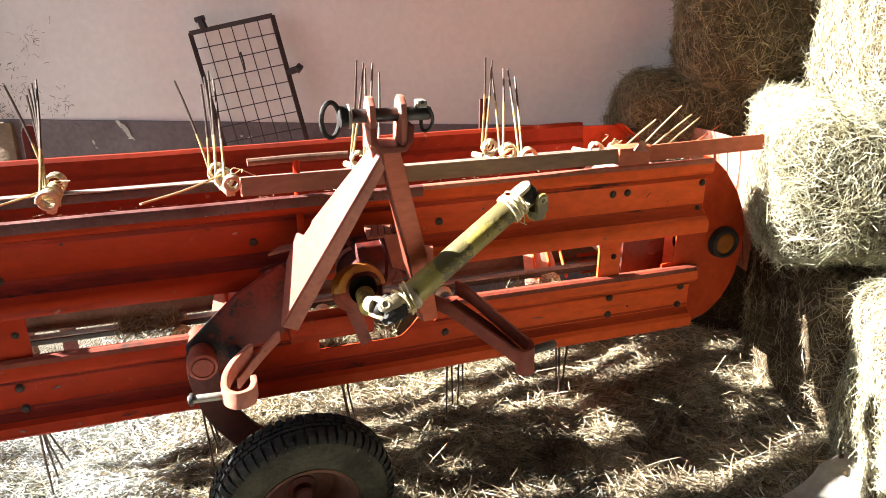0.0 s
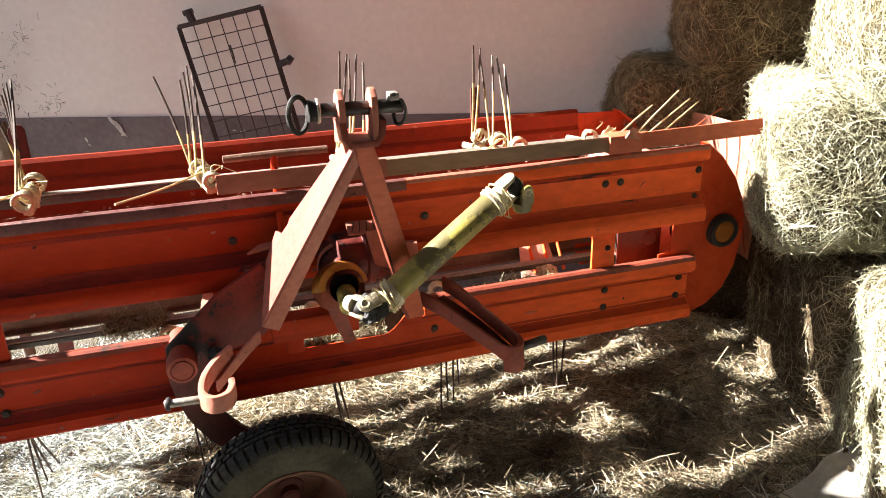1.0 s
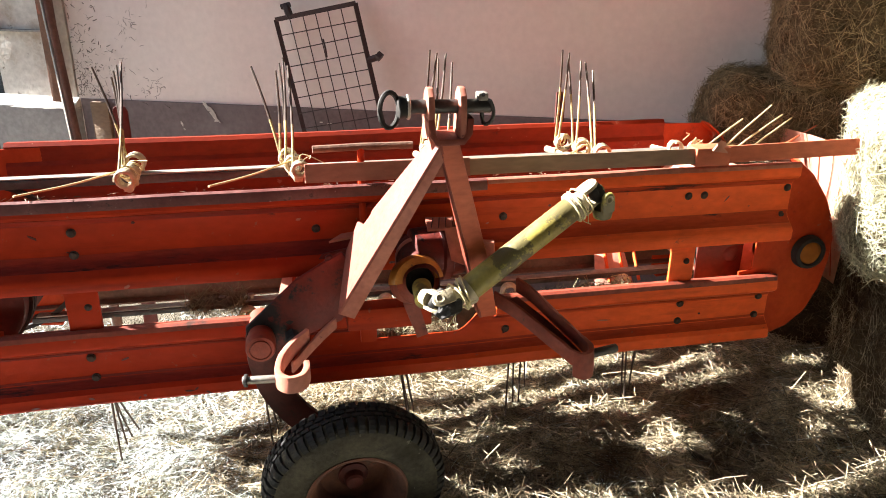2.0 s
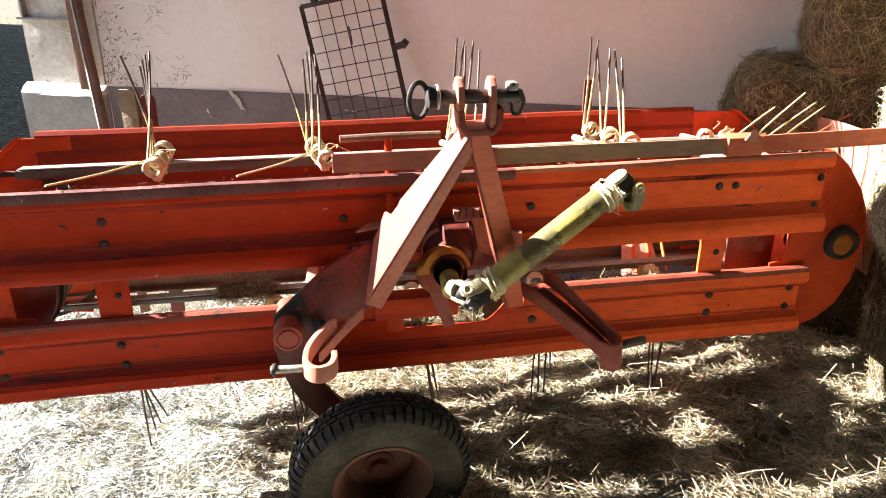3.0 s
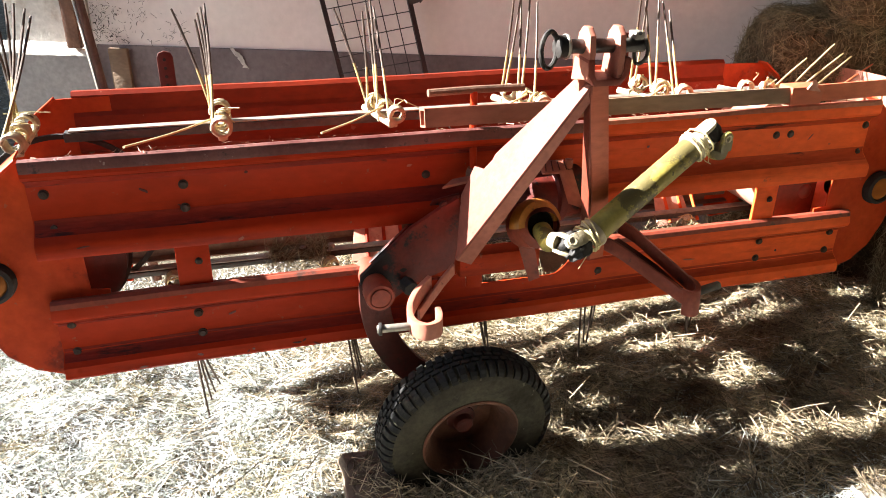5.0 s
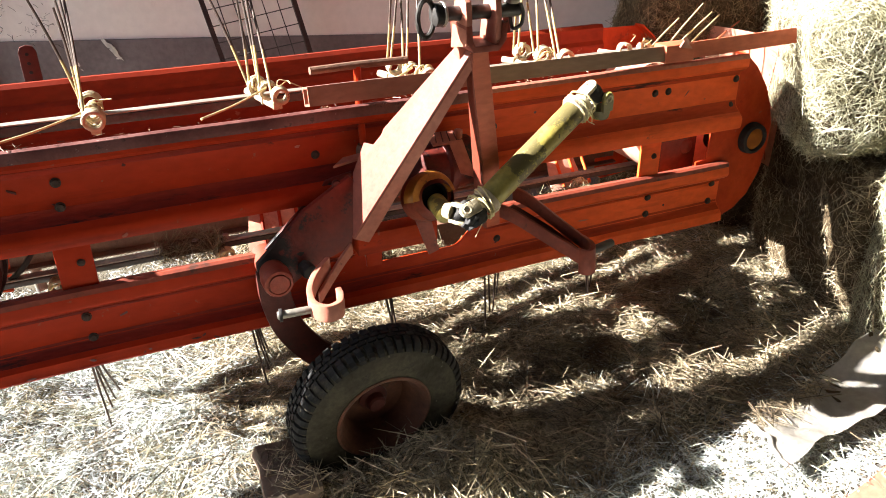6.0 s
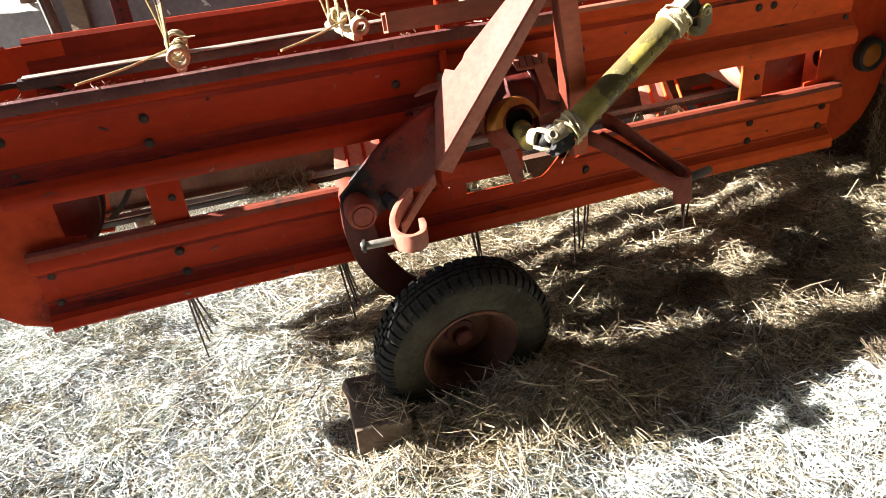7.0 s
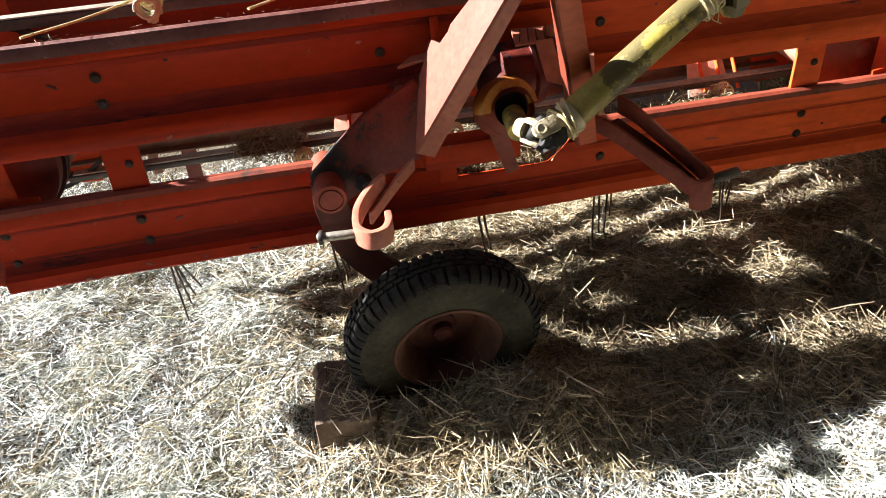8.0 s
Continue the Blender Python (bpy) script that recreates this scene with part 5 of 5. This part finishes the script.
# ---- things by the wall ----
def wall_gate():
    """A welded mesh gate leaning against the wall."""
    g = empty("mesh_gate", wpt(-0.2, 0.1, 0))
    tagged(g, "dark rusty welded-mesh gate leaning askew against the plastered wall", "gate")
    ang = math.atan2(0.095, 0.385)
    ux, uz = Vector((math.cos(ang), 0, math.sin(ang) * 0.86)), Vector((math.sin(ang), 0, -math.cos(ang)))
    TLs, TLz = -0.457, 0.955
    Lg, Wg = 0.98, 0.285

    def P(a, b, off=0.0):
        t = b / Lg
        return wpt(TLs + ux.x * a + uz.x * b, 0.055 + 0.10 * t + off, TLz + ux.z * a + uz.z * b)
    for a0, b0, a1, b1 in ((0, 0, Wg, 0), (0, 0, 0, Lg), (Wg, 0, Wg, Lg), (0, Lg, Wg, Lg)):
        pts = [P(a0, b0), P(a1, b1)]
        bm = rod(pts, 0.0105, 4)
        bevel(bm, 0.002, 1)
        part("frame_bar", bm, GATE, g)
    for k in range(1, 6):
        part("mesh_wire", rod([P(Wg * k / 6 + 0.004 * math.sin(k), 0.004, 0.004), P(Wg * k / 6, Lg, 0.004)], 0.0018, 5), GATE, g)
    for k in range(1, 19):
        part("mesh_wire", rod([P(0, 0.0525 * k, 0.008), P(Wg, 0.0525 * k + 0.003 * math.sin(k * 2), 0.008)], 0.0018, 5), GATE, g)
    return g, P


gate, GP = wall_gate()
part("hinge", rod([GP(0.052, 0.0), GP(0.046, -0.042)], 0.013, 6), GATE, gate)
part("hinge_pin", rod([GP(0.03, -0.036), GP(0.062, -0.038)], 0.009, 8), GATE, gate)
part("latch", rod([GP(0.285, 0.185), GP(0.325, 0.180)], 0.012, 6), GATE, gate)
part("latch_end", rod([GP(0.318, 0.172), GP(0.330, 0.186)], 0.015, 8), GATE, gate)
part("wire_end", rod(curve_pts([GP(0.15, 0.09, 0.01), GP(0.152, 0.12, 0.014), GP(0.148, 0.15, 0.01)], 4), 0.0032, 5), GATE, gate)

pole = empty("leaning_pole", wpt(-1.05, 0.4, 0))
tagged(pole, "rusty iron pipe leaning upright against the pier", "pole")
pa, pb = wpt(-1.27, 0.09, 1.02), wpt(-1.115, 0.27, 0.545)
dd = (pb - pa).normalized()
low = pb + dd * ((pb.z + 0.02) / -dd.z)
part("pipe", rod([pa - dd * 0.5, pa, pb, low], 0.0165, 14), RUST, pole)
part("pipe_strip", rod([pa - dd * 0.5 + Vector((-0.012, -0.012, 0)), low + Vector((-0.012, -0.012, 0))], 0.0055, 8), WORN_STEEL, pole, "bright strip along one edge of the pipe")
post = part("rusty_post", on_wall(box(-1.335, -1.285, 0.028, 0.060, 0.645, 2.2, 0.006)), RUST)
tagged(post, "rust-brown iron post set in the wall above the plinth", "post")
stick = part("wooden_stake", on_wall(box(-1.205, -1.135, 0.014, 0.034, -0.14, 0.645, 0.006)), WOOD)
tagged(stick, "brown weathered timber stake standing at the wall", "stake")

# twigs and dirt on the plaster, scuff on the skirting, nail
rn = random.Random(11)
vine = empty("dry_vine", wpt(-1.0, 0.01, 0.8))
tagged(vine, "withered creeper threads clinging to the plaster", "vine")
for k in range(80):
    g_ = rn.gauss(0, 1)
    cs_, cz_ = ((-1.09, 0.765), (-1.03, 0.90), (-0.965, 0.70))[k % 3 if k % 9 else 2]
    s, z = cs_ + 0.018 * g_ + rn.gauss(0, 0.022), cz_ + 0.03 * g_ + rn.gauss(0, 0.028)
    pts = [wpt(s, 0.010, z)]
    a = rn.gauss(0.9, 0.7)
    for q in range(rn.randint(1, 3)):
        a += rn.gauss(0, 0.5)
        s, z = s + 0.009 * math.cos(a), z + 0.009 * math.sin(a)
        pts.append(wpt(s, 0.010 + rn.uniform(-0.001, 0.003), z))
    part("tendril", rod(pts, rn.uniform(0.0003, 0.0009), 4), DARK_MATTE, vine)
scuff = empty("scuff_mark", wpt(-0.74, 0.012, 0.62))
tagged(scuff, "chalky white scrapes on the grey skirting", "scuff")
for s, z, ln, wd, an in ((-0.745, 0.628, 0.080, 0.016, -55), (-0.730, 0.604, 0.055, 0.012, -45), (-0.762, 0.642, 0.034, 0.010, -60), (-0.86, 0.575, 0.020, 0.012, -70), (-0.74, 0.625, 0.05, 0.024, -52), (-0.724, 0.592, 0.02, 0.012, 10),
                         (-0.852, 0.556, 0.012, 0.005, -40), (-0.30, 0.60, 0.02, 0.006, 10), (-0.33, 0.604, 0.012, 0.008, 0)):
    n = 7
    c, si = math.cos(radians(an)), math.sin(radians(an))
    top = [(ln * (i / n - 0.5), wd * 0.5 * math.sin(math.pi * (i + 0.3) / (n + 0.6)) * rn.uniform(0.5, 1)) for i in range(n + 1)]
    out = top + [(x, -y * rn.uniform(0.5, 1.1)) for x, y in top[::-1]]
    bm = plate([(s + x * c - y * si, z + x * si + y * c) for x, y in out], (0, 0, 0), (1, 0, 0), (0, 0, 1), 0.0015, 0)
    bmesh.ops.transform(bm, matrix=WM @ Matrix.Translation((0, 0.0155, 0)), verts=bm.verts)
    part("scrape", bm, PLASTER_WHITE, scuff)

# dirt and cobweb specks on the plaster beside the pier
rng_ = np.random.default_rng(61)
gs_, gz_ = -1.255 + np.abs(rng_.normal(0, 0.075, 300)), 0.66 + np.abs(rng_.normal(0, 0.17, 300))
pg_ = np.array([wpt(a_, 0.009, b_) for a_, b_ in zip(gs_, gz_)])
nw_ = np.array(wpt(0, 1, 0)) - np.array(wpt(0, 0, 0))
tagged(strands("wall_grime", pg_, np.tile(nw_, (300, 1)), (0.004, 0.024), (0.0010, 0.0034), DARK_MATTE, None, 0.05, 62, 0.002), "dark dirt specks and cobweb on the plaster", "dirt", kind="stuff")

# ---- stone chock and white sack ----
CHOCK_AT, CHOCK_TURN = (-0.557, -0.174, -0.015), -4
bm = bmesh.new()
bmesh.ops.create_cube(bm, size=1)
bmesh.ops.subdivide_edges(bm, edges=bm.edges[:], cuts=6, use_grid_fill=True)
for v_ in bm.verts:
    p = v_.co
    q = Vector((p.x * 0.118, p.y * 0.165, p.z * 0.13))
    q += 0.007 * noise.noise_vector(q * 9 + Vector((4, 1, 2))) + 0.003 * noise.noise_vector(q * 30)
    v_.co = Matrix.Rotation(radians(CHOCK_TURN), 3, "Z") @ q + Vector(CHOCK_AT)
bevel(bm, 0.008, 2, 50)
chock = part("stone_chock", bm, STONE)
tagged(chock, "rough grey-brown stone block wedged against the tyre", "stone")


def sack_pt(a, b):
    """A place on the sack: a along it, b from its far edge to its near edge."""
    far = -0.490 + 0.035 * min(a / 0.33, 1) + 0.110 * max(a - 0.33, 0) / 0.67
    nearer = -0.630 + 0.030 * min(a / 0.22, 1) + 0.015 * max(a - 0.22, 0)
    x = 0.385 - 0.035 * b * (1 - a) + 0.70 * a + 0.012 * noise.noise((b * 5, 0, 7)) * (1 - a)
    y = far + (nearer - far) * b + 0.010 * noise.noise((a * 9, 3, 2 + b))
    z = ground_z(x, y) * 0.5 + 0.062 + 0.050 * math.exp(-(((x - 0.90) / 0.20) ** 2 + ((y + 0.42) / 0.09) ** 2))
    z += 0.014 * noise.noise((x * 9, y * 9, 1)) + 0.007 * noise.noise((x * 26, y * 26, 4)) + 0.004 * math.sin(x * 26 + y * 14)
    return (x, y, z)


bm = grid_mesh(44, 32, sack_pt)
bmesh.ops.solidify(bm, geom=bm.faces[:], thickness=0.006)
sack = part("plastic_sack", bm, SACK, smooth=60)
tagged(sack, "crumpled dirty white plastic sack lying on the straw", "sack")
part("hem", rod([Vector(sack_pt(0.0, k / 24)) + Vector((0, 0, 0.003)) for k in range(25)], 0.005, 6), SACK, sack, "rolled hem of the sack mouth")
rn = random.Random(23)
for k in range(9):
    p = Vector(sack_pt(rn.uniform(0.30, 0.80), rn.uniform(0.05, 0.55))) + Vector((0, 0, 0.004))
    n = rn.randint(6, 9)
    out = [(rn.uniform(0.006, 0.016) * math.cos(q / n * math.tau), rn.uniform(0.003, 0.007) * math.sin(q / n * math.tau)) for q in range(n)]
    part("dirt_spot", plate(out, p, (math.cos(k), math.sin(k), rn.uniform(0.1, 0.3)), (-math.sin(k), math.cos(k), 0.1), 0.0012, 0), HAY_BASE, sack, "dark crumb of dirt stuck to the sack")
rng_ = np.random.default_rng(55)
ps_ = np.array([Vector(sack_pt(0.02 + 0.34 * rng_.random(), abs(rng_.normal(0, 0.13)))) + Vector((0, 0, 0.004)) for k in range(230)])
tagged(strands("sack_straw", ps_, np.tile([0.0, 0.0, 1.0], (230, 1)), (0.03, 0.10), (0.0009, 0.0022), STRAW, None, 0.15, 56, 0.006), "straw drifted over the edge of the sack", "straw", kind="stuff")
plank = part("plank", box(-0.20, 0.20, -0.025, 0.025, -0.01, 0.012, 0.003), RED_FADED)
plank.matrix_basis = pose(0.565, -0.722, 0.045, 4, -2, 10)
tagged(plank, "short weathered red-painted board half buried in straw", "board")


# ---- bales ----
def bale(size, place, turn, seed, n, straw_mat, tilt=0, r=0.05):
    """A hay bale: a bulging uneven block, thick with stalks."""
    rng = np.random.default_rng(seed)
    sx, sy, sz = (d / 2 for d in size)
    node = empty("hay_bale")
    M = Matrix.Translation(place) @ Euler((0, radians(tilt), radians(turn))).to_matrix().to_4x4()

    def shape(d):
        """Surface place of a direction on a cube, rounded and lumpy."""
        q = Vector((d[0] * sx, d[1] * sy, d[2] * sz))
        inner = Vector((max(min(q.x, sx - r), r - sx), max(min(q.y, sy - r), r - sy), max(min(q.z, sz - r), r - sz)))
        dv = q - inner
        nn = dv.normalized() if dv.length > 1e-6 else Vector(d)
        p_ = inner + nn * r
        lump = 0.024 * noise.noise(p_ * 4.5 + Vector((seed, 0, 0))) + 0.020 * noise.noise(p_ * 12 + Vector((0, seed, 0))) + 0.008 * noise.noise(p_ * 30)
        return p_ + nn * lump, nn
    bm = bmesh.new()
    N = 24
    for ax in range(3):
        for sg in (-1, 1):
            g = []
            for i in range(N + 1):
                row = []
                for j in range(N + 1):
                    d = [0, 0, 0]
                    d[ax], d[(ax + 1) % 3], d[(ax + 2) % 3] = sg, 2 * i / N - 1, 2 * j / N - 1
                    row.append(bm.verts.new(shape(d)[0]))
                g.append(row)
            for i in range(N):
                for j in range(N):
                    bm.faces.new((g[i][j], g[i + 1][j], g[i + 1][j + 1], g[i][j + 1]))
    bmesh.ops.remove_doubles(bm, verts=bm.verts, dist=0.002)
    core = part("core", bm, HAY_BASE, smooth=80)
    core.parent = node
    area = np.array([sy * sz, sy * sz, sx * sz, sx * sz, sx * sy, sx * sy])
    n = int(n * 1.35)
    face = rng.choice(6, size=n, p=area / area.sum())
    uv = rng.uniform(-1, 1, size=(n, 2))
    P, Nn = [], []
    for f, (a, b) in zip(face, uv):
        d = [0, 0, 0]
        d[f // 2], d[(f // 2 + 1) % 3], d[(f // 2 + 2) % 3] = (1 if f % 2 else -1), a, b
        p_, nn = shape(d)
        P.append(p_)
        Nn.append(nn)
    st = strands("loose_hay", np.array([tuple(p_) for p_ in P]), np.array([tuple(q) for q in Nn]), (0.015, 0.10), (0.0005, 0.0015), straw_mat, None, 0.30, seed, 0.012)
    st.parent = node
    tagged(st, kind="stuff")
    node.matrix_basis = M
    return node


BALES = "stacked bales"
wa = math.degrees(math.atan2(WD.y, WD.x))


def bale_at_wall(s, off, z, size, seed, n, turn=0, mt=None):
    b = bale(size, wpt(s, off, z), wa + turn, seed, n, mt or SHADED_HAY, r=0.085)
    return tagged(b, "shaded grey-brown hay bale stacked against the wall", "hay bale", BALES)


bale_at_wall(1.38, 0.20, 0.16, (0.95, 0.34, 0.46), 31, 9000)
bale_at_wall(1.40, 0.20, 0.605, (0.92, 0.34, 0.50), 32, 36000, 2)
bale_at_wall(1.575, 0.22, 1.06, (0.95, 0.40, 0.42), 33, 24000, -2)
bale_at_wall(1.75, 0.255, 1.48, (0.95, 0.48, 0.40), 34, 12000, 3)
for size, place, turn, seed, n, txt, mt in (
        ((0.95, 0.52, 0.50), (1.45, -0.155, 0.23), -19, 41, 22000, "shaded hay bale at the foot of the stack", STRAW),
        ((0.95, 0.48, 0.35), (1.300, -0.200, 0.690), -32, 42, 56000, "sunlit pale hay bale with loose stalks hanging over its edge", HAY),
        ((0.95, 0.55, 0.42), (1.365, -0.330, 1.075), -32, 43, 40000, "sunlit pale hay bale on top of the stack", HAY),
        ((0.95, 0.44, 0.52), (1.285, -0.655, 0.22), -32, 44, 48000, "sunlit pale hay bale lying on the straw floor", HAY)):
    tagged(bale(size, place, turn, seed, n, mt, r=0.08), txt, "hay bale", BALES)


# ---- the straw floor ----
gx0, gx1, gy0, gy1 = -3.2, 2.6, -2.6, 1.75
bm = grid_mesh(150, 112, lambda a, b: (gx0 + (gx1 - gx0) * a, gy0 + (gy1 - gy0) * b, ground_z(gx0 + (gx1 - gx0) * a, gy0 + (gy1 - gy0) * b)))
hay_floor = part("floor", bm, FLOOR_HAY, smooth=80)
tagged(hay_floor, "floor covered with trodden hay and chaff", "floor", kind="structure")


def scatter(n, x0, x1, y0, y1, seed, keep):
    rng = np.random.default_rng(seed)
    out = []
    while len(out) < n:
        x, y = rng.uniform(x0, x1), rng.uniform(y0, y1)
        if rng.random() < keep(x, y):
            e = 0.01
            z = ground_z(x, y)
            nn = Vector((z - ground_z(x + e, y), z - ground_z(x, y + e), e)).normalized()
            out.append((x, y, z, *nn))
    a = np.array(out)
    return a[:, :3], a[:, 3:]


# share of coarse brown straw: kept to shaded floor, so shade sits in colour
def coarse_shaded(x, y):
    return min(max((x + 0.75) / 0.35, 0.0), 1.0) * min(max((y + 0.46) / 0.12, 0.0), 1.0)


def near(x, y):
    out = math.hypot(max(-1.4 - x, 0, x - 1.1), max(-0.85 - y, 0, y - 0.7)) * (1 + 0.6 * noise.noise((x * 3, y * 3, 6.0)))
    return max(0.0, 1 - out / 0.5)


p_, n_ = scatter(90000, -2.0, 1.5, -1.4, 1.2, 71, lambda x, y: near(x, y) * (0.06 + 0.94 * coarse_shaded(x, y)))
tagged(strands("loose_straw", p_, n_, (0.02, 0.11), (0.0008, 0.0024), STRAW, None, 0.20, 72, 0.018), "long golden straw strewn over the floor", "straw", kind="stuff")
p_, n_ = scatter(135000, -2.0, 1.2, -1.4, 1.2, 73, lambda x, y: near(x, y) * (1.0 - 0.85 * coarse_shaded(x, y)))
tagged(strands("chaff", p_, n_, (0.006, 0.045), (0.0007, 0.0022), CHAFF, None, 0.28, 74, 0.010), "pale short chaff and hay trodden on the floor", "chaff", kind="stuff")
p_, n_ = scatter(9000, -0.55, 0.25, -0.42, -0.10, 75, lambda x, y: math.exp(-((x + 0.18) ** 2 / 0.05 + (y + 0.25) ** 2 / 0.008)))
tagged(strands("straw_heap", p_, n_, (0.03, 0.15), (0.0011, 0.0027), STRAW, None, 0.24, 76, 0.018), "little heap of straw drifted against the wheel", "straw", kind="stuff")

p_, n_ = scatter(26000, -2.0, 1.2, -1.4, 1.0, 79, lambda x, y: near(x, y) * (1.0 - 0.8 * coarse_shaded(x, y)) * min(1.0, max(0.08, 0.55 + 1.6 * noise.noise((x * 6, y * 6, 9.0)))))
tagged(strands("pale_hay", p_, n_, (0.03, 0.12), (0.0007, 0.0020), TUFT_HAY, None, 0.34, 80, 0.020), "bleached thin hay stalks lying in tufts on the chaff", "hay", kind="stuff")
p_, n_ = scatter(19000, -2.0, 1.2, -1.4, 1.0, 81, lambda x, y: near(x, y) * min(1.0, max(0.0, 0.10 + 2.4 * noise.noise((x * 7, y * 7, 4.0)))))
tagged(strands("brown_hay", p_, n_, (0.02, 0.09), (0.0008, 0.0019), OLIVE_HAY, None, 0.30, 82, 0.024), "darker rotten stalks between the bleached hay", "hay", kind="stuff")
p_, n_ = scatter(7000, -1.4, 1.1, -0.95, 0.5, 77, lambda x, y: 0.10 + 0.90 * coarse_shaded(x, y))
tagged(strands("straw_stalks", p_, n_, (0.07, 0.20), (0.0012, 0.0026), STRAW, None, 0.26, 78, 0.018), "long loose stalks standing out of the straw", "straw", kind="stuff")

# tufts of straw standing out of the floor
rng_ = np.random.default_rng(83)
tp_ = []
for k in range(60):
    cx_, cy_ = rng_.uniform(-0.30, 0.95), rng_.uniform(-0.36, 0.22)
    if k < 8:
        cx_, cy_ = rng_.uniform(-0.58, -0.35), rng_.uniform(-0.30, -0.22)
    for q in range(int(rng_.uniform(60, 130))):
        x, y = cx_ + rng_.normal(0, 0.030), cy_ + rng_.normal(0, 0.022)
        tp_.append((x, y, ground_z(x, y) + abs(rng_.normal(0, 0.022))))
tp_ = np.array(tp_)
tagged(strands("straw_tufts", tp_, np.tile([0.0, 0.0, 1.0], (len(tp_), 1)), (0.04, 0.13), (0.001, 0.0024), STRAW, None, 0.40, 84, 0.010), "tufts of straw standing out of the floor", "straw", kind="stuff")
rng_ = np.random.default_rng(95)
pc_ = np.stack([rng_.uniform(-0.60, -0.50, 160), rng_.uniform(-0.25, -0.11, 160), np.full(160, 0.056)], 1)
tagged(strands("chock_straw", pc_, np.tile([0.0, 0.0, 1.0], (160, 1)), (0.02, 0.09), (0.001, 0.0026), STRAW, None, 0.2, 96, 0.006), "wisps of straw lying over the stone", "straw", kind="stuff")
py_ = np.stack([rng_.uniform(-6.0, -1.7, 3000), rng_.uniform(1.3, 7.0, 3000), np.full(3000, -0.136)], 1)
tagged(strands("yard_litter", py_, np.tile([0.0, 0.0, 1.0], (3000, 1)), (0.015, 0.07), (0.0008, 0.0026), CHAFF, None, 0.15, 97, 0.004), "straw bits blown over the gravel yard", "straw", kind="stuff")
rng_ = np.random.default_rng(90)
xs = rng_.uniform(-1.12, 0.69, 110)
pb_ = np.stack([xs, rng_.uniform(0.004, 0.028, 110) + FY, np.full(110, 0.7425)], 1)
tagged(strands("straw_litter", pb_, np.tile([0.0, 0.0, 1.0], (110, 1)), (0.004, 0.022), (0.0006, 0.0014), STRAW, None, 0.12, 91, 0.002), "bits of chaff lying along the beam top", "chaff", kind="stuff")
